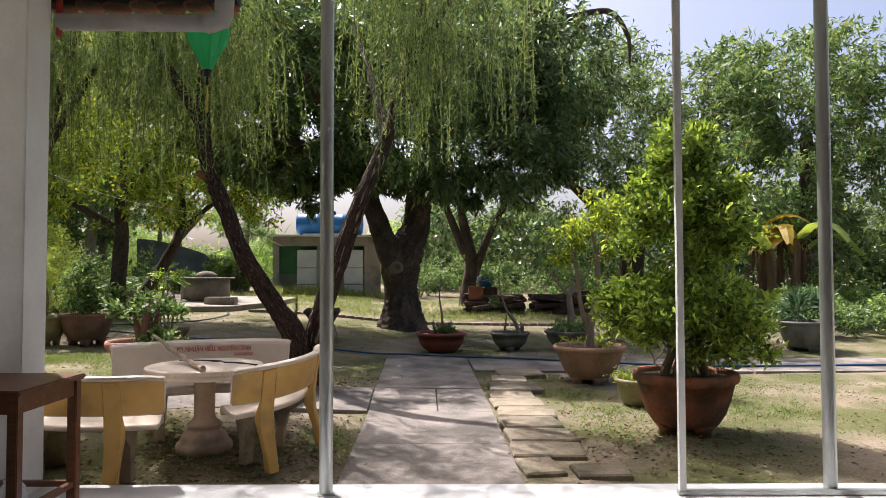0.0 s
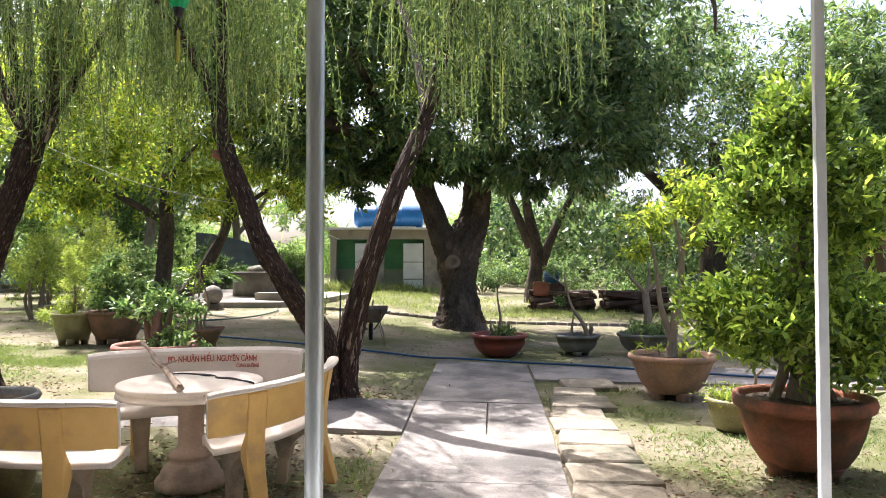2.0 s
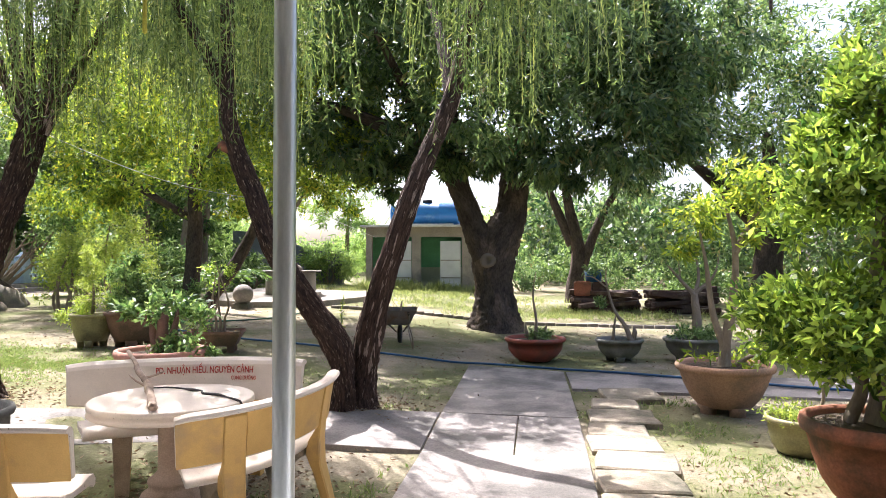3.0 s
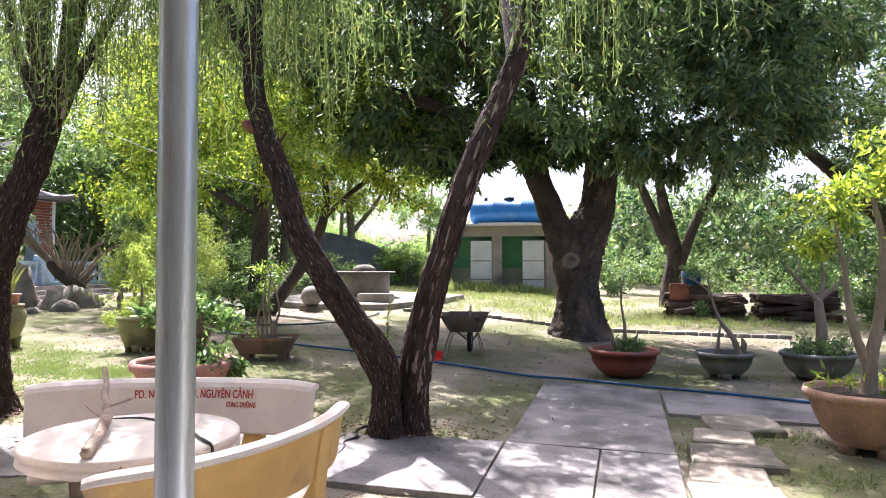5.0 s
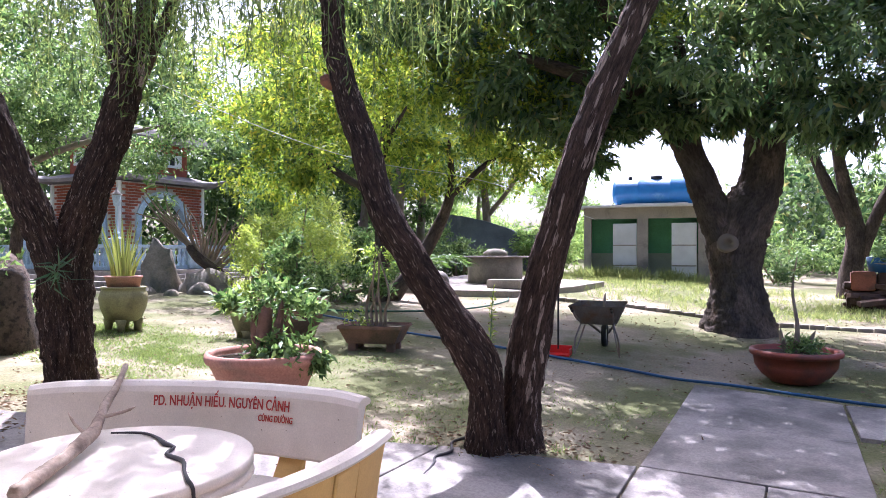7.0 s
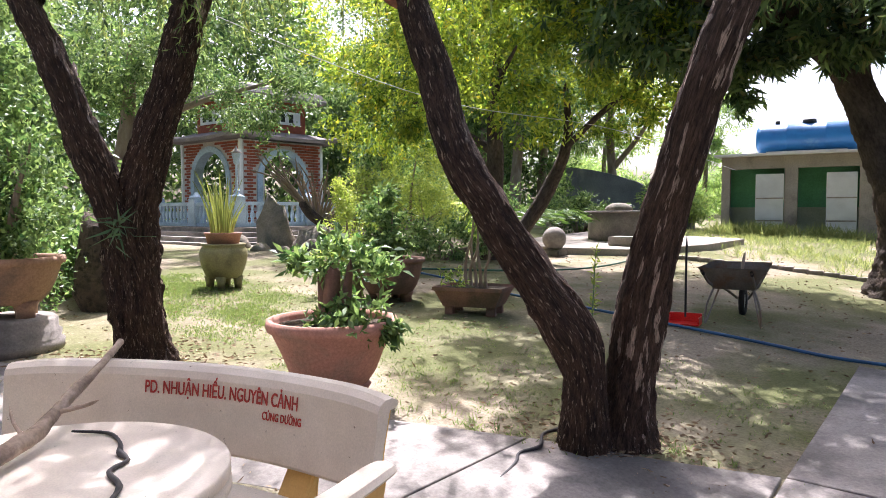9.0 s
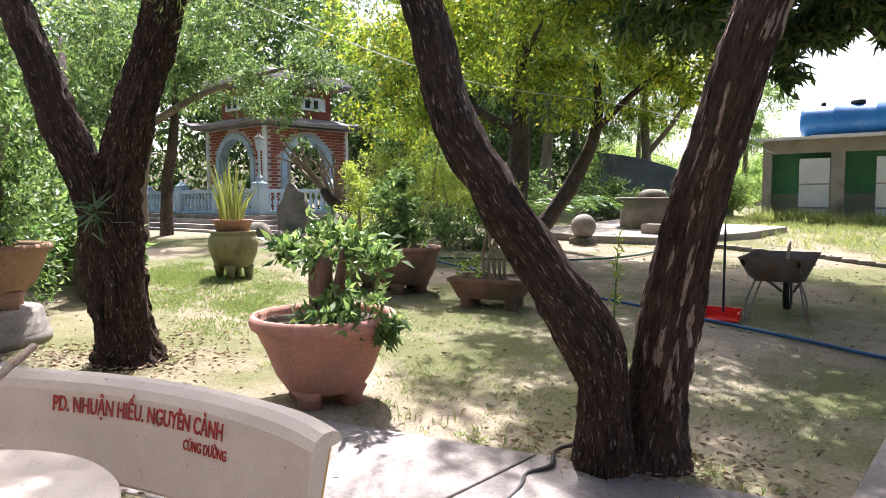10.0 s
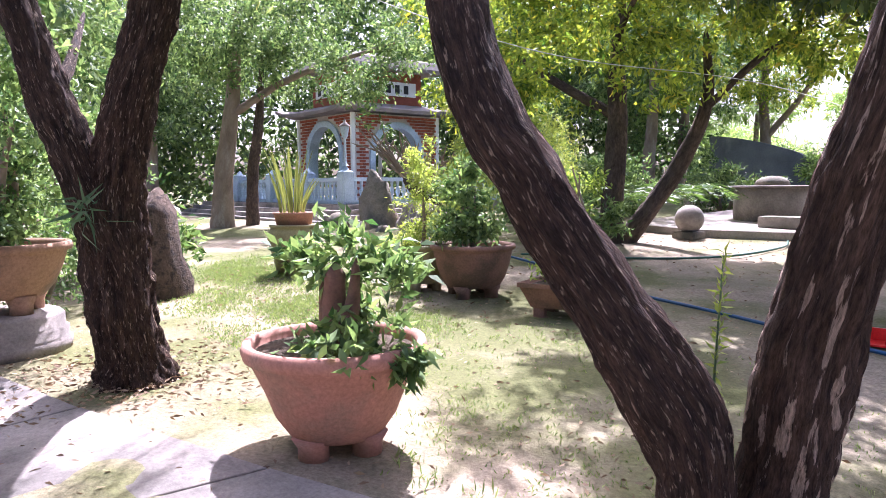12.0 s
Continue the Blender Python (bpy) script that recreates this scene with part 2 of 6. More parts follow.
POTLEAF = leaf_surface("pot_plant_leaf", (0.032, 0.085, 0.024), (0.23, 0.33, 0.11), 0.4, 0.5)
FEATHER = leaf_surface("feathery_leaf", (0.11, 0.20, 0.06), (0.27, 0.37, 0.11), 0.5)
WOODS = leaf_surface("far_leaf", (0.028, 0.07, 0.022), (0.18, 0.26, 0.085), 0.45)
GRASS = leaf_surface("grass_blade", (0.09, 0.15, 0.04), (0.22, 0.28, 0.085), 0.35, 0.6)
TALLGRASS = leaf_surface("tall_grass_blade", (0.10, 0.15, 0.045), (0.30, 0.33, 0.12), 0.4, 0.6)
SNAKE = leaf_surface("variegated_leaf", (0.13, 0.19, 0.05), (0.38, 0.36, 0.10), 0.2, 0.4)
FERN = leaf_surface("epiphyte_leaf", (0.05, 0.11, 0.05), (0.12, 0.20, 0.09), 0.25, 0.4)
PALM = leaf_surface("cycad_leaf", (0.05, 0.11, 0.025), (0.13, 0.22, 0.05), 0.3, 0.4)


# ---- building helpers ----
def soft(v, w=0.6):
    return (v + math.sqrt(v * v + w * w)) / 2


def gz(x, y):
    """Height of the ground: it rises gently to the left and to the back."""
    u = soft(-x - 1.2)
    s = max(0.0, min(1.0, (y - 5.2) / 2.6))
    left = (0.24 * (1 - math.exp(-u / 1.5)) + 0.025 * min(u, 9.0)) * s * s * (3 - 2 * s)
    seats = 0.065 * math.exp(-((x + 2.25) ** 2 + (y - 6.35) ** 2) / 0.9)
    return left + seats + 0.03 * max(0.0, min(soft(y - 8.5) - 0.1, 30.0)) - 0.03 + 0.07 * math.exp(-((x + 1.75) ** 2 + (y - 9.1) ** 2) / 0.35)


def thing(name, at, label, category, group="", turn=0.0, kind=""):
    ob = new(name)
    ob.empty_display_size = 0.1
    ob.matrix_world = pose(*at, 0, 0, turn)
    return tagged(ob, label, category, group, kind)


def part(name, bm, material, parent=None, label="", smooth=False):
    """Links a bmesh (or vertex and face arrays) as one mesh object under its parent."""
    me = bpy.data.meshes.new(name)
    if isinstance(bm, tuple):
        verts, faces = bm[0], bm[1]
        me.vertices.add(len(verts))
        me.vertices.foreach_set("co", np.asarray(verts, dtype=np.float32).ravel())
        k = faces.shape[1]
        me.loops.add(faces.size)
        me.loops.foreach_set("vertex_index", faces.astype(np.int32).ravel())
        me.polygons.add(len(faces))
        me.polygons.foreach_set("loop_start", np.arange(0, faces.size, k, dtype=np.int32))
        me.update(calc_edges=True)
        if len(bm) > 2:
            me.attributes.new("bark", "FLOAT_VECTOR", "POINT").data.foreach_set("vector", np.asarray(bm[2], dtype=np.float32).ravel())
    else:
        bm.to_mesh(me)
        bm.free()
    if smooth:
        me.shade_smooth()
    me.materials.append(material)
    ob = new(name, me)
    if parent:
        ob.parent = parent
    if label:
        ob["label"] = label
    return ob


def box(x0, y0, z0, x1, y1, z1, bevel=0.0, bm=None):
    made = bmesh.ops.create_cube(bm or (bm := bmesh.new()), size=1)["verts"]
    for v in made:
        v.co = Vector(((x0 + x1) / 2 + v.co.x * (x1 - x0), (y0 + y1) / 2 + v.co.y * (y1 - y0), (z0 + z1) / 2 + v.co.z * (z1 - z0)))
    if bevel:
        bmesh.ops.bevel(bm, geom=list({e for v in made for e in v.link_edges}), offset=bevel, segments=2, affect="EDGES")
    return bm


def lathe(profile, segs=40, wobble=0.0):
    """A body of revolution round z through (radius, height) pairs."""
    n = len(profile)
    a = np.linspace(0, 2 * np.pi, segs, endpoint=False)
    r, z = np.array([p[0] for p in profile]), np.array([p[1] for p in profile])
    w = 1 + wobble * (np.sin(a * 2 + 1) + 0.6 * np.sin(a * 3 + 2.2))
    v = np.stack([np.outer(r, np.cos(a) * w), np.outer(r, np.sin(a) * w), np.repeat(z[:, None], segs, 1)], 2).reshape(-1, 3)
    i, j = np.meshgrid(np.arange(n - 1), np.arange(segs), indexing="ij")
    k = (j + 1) % segs
    f = np.stack([i * segs + j, i * segs + k, (i + 1) * segs + k, (i + 1) * segs + j], 2).reshape(-1, 4)
    return v, f


def resample(pts, step):
    p = np.array(pts, float)
    q = np.vstack([2 * p[0] - p[1], p, 2 * p[-1] - p[-2]])
    out = []
    for i in range(1, len(q) - 2):
        m = max(2, int(np.linalg.norm(q[i + 1] - q[i]) / step))
        for t in np.linspace(0, 1, m, endpoint=False):
            a, b, c, d = q[i - 1], q[i], q[i + 1], q[i + 2]
            out.append(0.5 * (2 * b + (c - a) * t + (2 * a - 5 * b + 4 * c - d) * t * t + (3 * b - a - 3 * c + d) * t ** 3))
    return np.array(out + [p[-1]])


def tube(pts, radii, segs=10, step=0.08, rough=0.0, grain=3.0):
    """A tapered, slightly uneven stem through the points, closed at its end. Returns vertices, quads and the along-stem coordinates."""
    c = resample(pts, step)
    n = len(c)
    s = np.concatenate([[0], np.cumsum(np.linalg.norm(np.diff(c, axis=0), axis=1))])
    ps = np.concatenate([[0], np.cumsum(np.linalg.norm(np.diff(np.array(pts, float), axis=0), axis=1))])
    r = np.interp(s / s[-1], ps / ps[-1], radii)
    t = np.gradient(c, axis=0)
    t /= np.linalg.norm(t, axis=1)[:, None] + 1e-9
    side = np.array([1.0, 0.0, 0.0]) if abs(t[0][0]) < 0.9 else np.array([0.0, 1.0, 0.0])
    a = np.linspace(0, 2 * np.pi, segs, endpoint=False)
    v, at = np.zeros((n, segs, 3)), np.zeros((n, segs, 3))
    for i in range(n):
        side = side - t[i] * side.dot(t[i])
        side /= np.linalg.norm(side)
        up = np.cross(t[i], side)
        ring = np.outer(np.cos(a), side) + np.outer(np.sin(a), up)
        at[i] = np.stack([np.cos(a) * r[i], np.sin(a) * r[i], np.full(segs, s[i])], 1)
        rr = np.full(segs, r[i])
        if rough:
            rr = rr * np.array([1 + rough * (noise.noise(Vector((at[i, j, 0] * grain * 3, at[i, j, 1] * grain * 3, s[i] * grain * 0.5)))
                                             + 0.9 * noise.noise(Vector((at[i, j, 0] * grain * 9, at[i, j, 1] * grain * 9, s[i] * grain * 2.2)))
                                             - (0.55 * (1 - min(1.0, 3.2 * abs(noise.noise(Vector((at[i, j, 0] * 46, at[i, j, 1] * 46, s[i] * 4.2)))))) if segs > 50 else 0.0)) for j in range(segs)])
        v[i] = c[i] + ring * rr[:, None]
    i, j = np.meshgrid(np.arange(n - 1), np.arange(segs), indexing="ij")
    k = (j + 1) % segs
    f = np.stack([i * segs + j, i * segs + k, (i + 1) * segs + k, (i + 1) * segs + j], 2).reshape(-1, 4)
    v[-1] = c[-1] + (v[-1] - c[-1]) * 0.15
    return v.reshape(-1, 3), f, at.reshape(-1, 3)


def merge(*meshes):
    v, f, a, o = [], [], [], 0
    for m in meshes:
        v.append(m[0]), f.append(m[1] + o)
        a.append(m[2] if len(m) > 2 else m[0])
        o += len(m[0])
    return np.vstack(v), np.vstack(f), np.vstack(a)


RNG = np.random.default_rng(7)


def unit(v):
    return v / (np.linalg.norm(v, axis=-1, keepdims=True) + 1e-9)


def leaves(at, way, length, width, curl=0.15):
    """One folded, pointed leaf at each place, growing along its way."""
    n = len(at)
    way = unit(way)
    ln = (length * RNG.uniform(0.65, 1.25, n))[:, None]
    wd = (width * RNG.uniform(0.75, 1.2, n))[:, None]
    side = unit(np.cross(way, unit(RNG.normal(size=(n, 3)))))
    nrm = np.cross(way, side)
    v = np.stack([at, at + way * ln * 0.45 + side * wd / 2 + nrm * ln * curl * 0.5, at + way * ln - nrm * ln * curl, at + way * ln * 0.45 - side * wd / 2 + nrm * ln * curl * 0.5], 1)
    return v.reshape(-1, 3), np.arange(4 * n).reshape(n, 4)


def crown(blobs, clusters, per, length, width, spread=0.12, droop=0.3, shell=0.5):
    """Whorls of leaves at twig ends, spread unevenly through the blobs (centre, radii, share)."""
    share = np.array([b[6] if len(b) > 6 else b[3] * b[4] * b[5] for b in blobs])
    pick = RNG.choice(len(blobs), clusters, p=share / share.sum())
    b = np.array([x[:6] for x in blobs])[pick]
    boughs = max(len(blobs) * 3, clusters // 16)
    bp = RNG.choice(len(blobs), boughs, p=share / share.sum())
    own = [np.flatnonzero(bp == k) for k in range(len(blobs))]
    bd = unit(RNG.normal(size=(boughs, 3))) * RNG.uniform(shell ** 2, 1.0, boughs)[:, None] ** 0.5
    d = np.array([bd[own[k][RNG.integers(len(own[k]))]] if len(own[k]) else np.zeros(3) for k in pick])
    d = d + RNG.normal(0, 1, (clusters, 3)) * 0.17 * min(1.0, 1.6 * 24 / boughs + 0.55)
    c = b[:, :3] + d * b[:, 3:]
    d = unit(d)
    out = np.repeat(d, per, 0) * 0.5 + RNG.normal(size=(clusters * per, 3)) * 0.75
    out[:, 2] -= droop
    at = np.repeat(c, per, 0) + RNG.normal(size=(clusters * per, 3)) * spread * 0.5
    return leaves(at, out, length, width)


def weeping(starts, drop, per, length, width):
    """Hanging strands with narrow leaves all along them, and their thin stems."""
    n = len(starts)
    ln = drop * RNG.uniform(0.45, 1.25, n)
    lean = RNG.normal(0, 0.16, (n, 2))
    u = np.linspace(0, 1, per)
    p = np.repeat(starts[:, None, :], per, 1).astype(float)
    p[:, :, 2] -= ln[:, None] * u[None, :]
    p[:, :, :2] += lean[:, None, :] * (np.sqrt(u)[None, :, None]) * ln[:, None, None] * 0.8
    way = RNG.normal(size=(n, per, 3)) * 0.55
    way[:, :, 2] -= 0.75
    lv, lf = leaves(p.reshape(-1, 3), way.reshape(-1, 3), length, width, 0.08)
    sv, sf = [], []
    q = p[:, ::max(1, per // 6)]
    m = q.shape[1]
    w = np.array([0.003, 0.0, 0.0])
    sv = np.stack([q - w, q + w], 2).reshape(-1, 3)
    i, j = np.meshgrid(np.arange(n), np.arange(m - 1), indexing="ij")
    k = (i * m + j) * 2
    sf = np.stack([k, k + 1, k + 3, k + 2], 2).reshape(-1, 4)
    return (np.vstack([lv, sv]), np.vstack([lf, sf + len(lv)]))


def tree(name, base, label, stems, blobs, bark, leaf, clusters, per, length, width, segs=10, rough=0.12, droop=0.3, spread=0.12, group="", category="tree"):
    """A tree whose stems, limbs and leaves are given from its base up. stems: (points, radii); the first is the trunk."""
    t = thing(name, base, label, category, group)
    for i, (pts, radii) in enumerate(stems):
        part("trunk" if i == 0 else "limb", tube(pts, radii, segs, 0.1, rough), bark, t, smooth=True)
    if clusters:
        part("crown", crown(blobs, clusters, per, length, width, spread, droop), leaf, t)
    return t


# ---- ground ----
def lines(lo, hi, fine, far):
    mid = list(np.arange(lo, hi + 1e-6, fine))
    out, s = [], fine
    x = hi
    while x < far:
        s *= 1.3
        x += s
        out.append(x)
    left, s, x = [], fine, lo
    while x > -far:
        s *= 1.3
        x -= s
        left.append(x)
    return np.array(left[::-1] + mid + out)


gx, gy = lines(-14, 9, 0.14, 900), lines(4.6, 24, 0.14, 900)
GX, GY = np.meshgrid(gx, gy, indexing="ij")
GZ = np.array([[gz(a, b) + (0.025 * noise.noise(Vector((a * 0.9, b * 0.9, 0))) + 0.012 * noise.noise(Vector((a * 3.1, b * 3.1, 4))) - 0.012) * (1 if abs(a) < 40 and b < 60 else 0) - (0.12 if b < 5.0 else 0) for b in gy] for a in gx])
gi, gj = np.meshgrid(np.arange(len(gx) - 1), np.arange(len(gy) - 1), indexing="ij")
gn = len(gy)
gf = np.stack([gi * gn + gj, (gi + 1) * gn + gj, (gi + 1) * gn + gj + 1, gi * gn + gj + 1], 2).reshape(-1, 4)
tagged(part("ground", (np.stack([GX, GY, GZ], 2).reshape(-1, 3), gf), GROUND, smooth=True), "sandy garden soil with mossy green patches", "ground", kind="structure")


def slab(outline, thick, material, name, parent, lift=0.02, bevel=0.012):
    """A paving slab with the given outline that lies on the ground."""
    bm = bmesh.new()
    low = [bm.verts.new((x, y, gz(x, y) + lift - thick)) for x, y in outline]
    face = bm.faces.new(low)
    made = bmesh.ops.extrude_face_region(bm, geom=[face])
    for v in made["geom"]:
        if isinstance(v, bmesh.types.BMVert):
            v.co.z += thick
    bmesh.ops.recalc_face_normals(bm, faces=bm.faces)
    top = [e for e in bm.edges if all(v.co.z > gz(v.co.x, v.co.y) + lift - 0.5 * thick for v in e.verts)]
    bmesh.ops.bevel(bm, geom=top, offset=bevel, segments=1, affect="EDGES")
    return part(name, bm, material, parent)


path = thing("garden_path", (0, 0, 0), "cracked grey concrete garden path slabs dusted with sand", "path", kind="structure")
for o in (
    [(-0.79, 4.97), (0.63, 4.97), (0.60, 6.55), (-0.81, 6.5)],
    [(-0.81, 6.507), (0.60, 6.557), (0.57, 8.02), (-0.84, 7.97)],
    [(-0.84, 7.977), (-0.06, 8.01), (-0.10, 9.42), (-0.90, 9.38)],
    [(-0.045, 8.004), (0.57, 8.027), (0.53, 9.44), (-0.085, 9.42)],
    [(-0.90, 9.40), (0.53, 9.455), (0.47, 10.75), (-0.93, 10.7)],
    [(-0.93, 10.707), (0.47, 10.757), (0.40, 12.1), (-0.97, 12.3)],
    [(0.50, 10.95), (2.4, 10.85), (2.45, 12.05), (0.43, 12.08)],
    [(2.42, 10.85), (4.8, 10.8), (4.85, 12.1), (2.47, 12.05)],
    [(4.82, 10.8), (8.4, 10.9), (8.4, 12.15), (4.87, 12.1)],
    [(-0.86, 7.98), (-0.92, 9.37), (-1.45, 9.02), (-2.15, 8.78), (-2.2, 7.62)],
    [(-2.215, 7.61), (-2.165, 8.77), (-3.55, 8.2), (-3.75, 7.0)],
    [(-3.765, 6.99), (-3.565, 8.19), (-4.9, 7.72), (-5.1, 6.55)],
    [(-5.115, 6.54), (-4.915, 7.71), (-6.9, 7.25), (-6.9, 6.2)],
):
    slab(o, 0.12, CONCRETE, "slab", path, 0.02, 0.004)

flags = thing("stepping_stones", (0, 0, 0), "irregular sandstone flags laid beside the path", "stepping stones", kind="structure")
for i, (x, y, w, d, a) in enumerate(((1.16, 10.62, 0.66, 0.62, 9), (0.95, 10.08, 0.5, 0.42, -3), (0.97, 9.5, 0.70, 0.56, 4), (0.88, 8.96, 0.56, 0.46, -2), (0.90, 8.46, 0.62, 0.5, 3), (0.94, 7.93, 0.66, 0.5, -4),
                                     (0.92, 7.40, 0.62, 0.5, 3), (0.96, 6.87, 0.66, 0.5, 2), (0.95, 6.33, 0.66, 0.5, -5), (0.80, 5.80, 0.34, 0.46, 8), (1.28, 5.68, 0.44, 0.34, 3))):
    o = []
    for kx, ky in ((-1, -1), (0, -1.04), (1, -1), (1.03, 0), (1, 1), (0, 1.02), (-1, 1), (-1.02, 0)):
        px, py = kx * w / 2 * random.uniform(0.92, 1.04), ky * d / 2 * random.uniform(0.93, 1.05)
        c, sn = math.cos(radians(a)), math.sin(radians(a))
        o.append((x + px * c - py * sn, y + px * sn + py * c))
    slab(o, 0.09, FLAG, "flagstone", flags, 0.035 + 0.02 * random.random(), 0.015)

# ---- the porch ----
floor = tagged(part("floor", box(-7, -4, -0.08, 7, 4.96, 0.10, 0.01), TILE), "pale grey porch floor", "floor", kind="structure")
tagged(part("wall_back", box(-7, -3.2, 0.10, 7, -3.0, 3.9), PLASTER), "cream plastered house wall", "wall", kind="structure")
tagged(part("wall_left", box(-3.35, -3.0, 0.10, -3.15, 3.6, 3.9), PLASTER), "cream plastered house wall", "wall", kind="structure")
tagged(part("wall_right", box(6.8, -3.0, 0.10, 7, 4.85, 3.9), PLASTER), "cream plastered house wall", "wall", kind="structure")
tagged(part("ceiling", box(-7, -3.2, 3.9, 7, 5.6, 4.02), WHITE), "white porch ceiling", "ceiling", kind="structure")
pillar = thing("porch_pillar", (-2.98, 4.76, 0.10), "white and cream plastered porch pillar", "pillar", kind="structure")
part("shaft", box(-0.17, -0.14, 0, 0.21, 0.14, 3.80, 0.008), WHITE, pillar)
part("shaft", box(-0.30, -0.15, 0, -0.172, 0.14, 3.80, 0.008), PLASTER, pillar, "cream plastered side")


def steel_post(x, y, r, z0, z1, label, turn=0, square=False):
    p = thing("porch_post", (x, y, z0), label, "post", "porch posts", turn)
    if square:
        part("tube", box(-r, -r, 0, r, r, z1 - z0, 0.003), WHITE, p)
    else:
        part("tube", lathe([(r, 0), (r, z1 - z0)], 28), STEEL, p, smooth=True)
        part("seam", box(-0.004, -r - 0.0025, 0, 0.004, -r + 0.003, z1 - z0), STEEL, p, "welded seam")
        part("foot_plate", box(-r * 1.25, -r * 1.25, 0, r * 1.25, r * 1.25, 0.006), STEEL, p)
    return p


steel_post(-0.78, 4.74, 0.046, 0.10, 3.9, "round galvanised steel porch post", 12)
steel_post(2.62, 4.76, 0.044, 0.10, 3.9, "round galvanised steel porch post", 12)
steel_post(1.60, 4.70, 0.022, 0.135, 3.9, "thin square white-painted post", 0, True)
rail = thing("floor_track", (1.57, 4.70, 0.10), "pale steel door track on the porch floor", "track")
part("track", box(0, -0.025, 0, 5.2, 0.025, 0.035, 0.004), STEEL, rail)

gutter = thing("downpipe", (-2.75, 4.95, 3.37), "grey plastic rainwater pipe under the eave", "pipe")
part("pipe", tube([(0, 0, 0.02), (0.5, 0, 0.012), (1.0, 0, 0.005), (1.09, 0, 0.0)], [0.06] * 4, 20, 0.06)[:2], GREYPIPE, gutter, smooth=True)
part("elbow", tube([(1.06, 0, 0.0), (1.14, 0, 0.02), (1.19, 0, 0.08), (1.195, 0, 0.535)], [0.068] * 4, 20, 0.03)[:2], GREYPIPE, gutter, "pale grey elbow", smooth=True)
part("bracket", box(0.0, -0.03, -0.09, 0.015, 0.03, 0.535), RED, gutter, "red bracket")

eaves = thing("tiled_eave", (-2.9, 5.06, 3.53), "dark clay tile edge under the porch roof", "eave")
part("board", box(0, 0.0, 0.03, 1.4, 0.10, 0.37, 0.008), DARKMETAL, eaves)
for k in range(7):
    part("tile", lathe([(0.0, -0.01), (0.085, -0.01), (0.10, 0.01), (0.10, 0.03), (0.0, 0.03)], 16, 0.04), TERRADARK, eaves).location = (0.1 + 0.2 * k, 0.05, 0.012 * (k % 2))
lantern = thing("silk_lantern", (-1.83, 5.4, 3.17), "green silk lantern with dark base and yellow tassel", "lantern")
bulb = part("shade", lathe([(0.035, 0.0), (0.06, 0.06), (0.105, 0.15), (0.15, 0.23), (0.165, 0.30), (0.14, 0.38), (0.08, 0.45), (0.03, 0.47)], 24), LANTERN, lantern)
for k in range(12):
    a = 2 * math.pi * k / 12
    part("rib", tube([(r * math.cos(a), r * math.sin(a), z) for r, z in ((0.037, 0.0), (0.107, 0.15), (0.153, 0.23), (0.168, 0.30), (0.143, 0.38), (0.03, 0.47))], [0.002] * 6, 5, 0.05)[:2], LANTERN, lantern)
part("base", lathe([(0.0, -0.05), (0.022, -0.05), (0.028, -0.02), (0.036, 0.005)], 16), DARKMETAL, lantern, smooth=True)
part("bead", lathe([(0.0, -0.12), (0.012, -0.11), (0.008, -0.06), (0.0, -0.05)], 10), DARKMETAL, lantern)
part("tassel", lathe([(0.0, -0.34), (0.012, -0.33), (0.01, -0.14), (0.0, -0.12)], 10), YELLOW, lantern)
part("hanger", tube([(0, 0, 0.47), (0.003, 0, 0.60), (0, 0, 0.735)], [0.003] * 3, 5, 0.05)[:2], DARKMETAL, lantern)

side_table = thing("side_table", (-2.74, 4.22, 0.10), "dark varnished wooden side table with lower stretchers", "table")
part("top", box(-0.42, -0.36, 0.80, 0.42, 0.36, 0.835, 0.008), WOOD, side_table)
for sx in (-0.37, 0.37):
    for sy in (-0.31, 0.31):
        part("leg", box(sx - 0.03, sy - 0.03, 0, sx + 0.03, sy + 0.03, 0.80, 0.005), WOOD, side_table)
    part("apron", box(sx - 0.015, -0.28, 0.70, sx + 0.015, 0.28, 0.80), WOOD, side_table)
    part("stretcher", box(sx - 0.018, -0.28, 0.12, sx + 0.018, 0.28, 0.155), WOOD, side_table)
for sy in (-0.31, 0.31):
    part("apron", box(-0.34, sy - 0.015, 0.70, 0.34, sy + 0.015, 0.80), WOOD, side_table)
    part("stretcher", box(-0.34, sy - 0.018, 0.12, 0.34, sy + 0.018, 0.155), WOOD, side_table)
cloth = thing("folded_cloth", (-2.96, 4.26, 0.935), "maroon cloth bundle lying on the side table", "cloth")
part("bundle", lathe([(0.0, 0.10), (0.07, 0.095), (0.12, 0.06), (0.14, 0.02), (0.12, 0.0), (0.0, 0.0)], 20, 0.08), CLOTH, cloth, smooth=True)
vase = thing("china_vase", (-2.58, 4.24, 0.10), "white china vase with blue painting", "vase")
part("body", lathe([(0.0, 0.0), (0.06, 0.0), (0.075, 0.05), (0.085, 0.14), (0.07, 0.2), (0.045, 0.23), (0.05, 0.25), (0.04, 0.245), (0.0, 0.2)], 28), CHINA, vase, smooth=True)

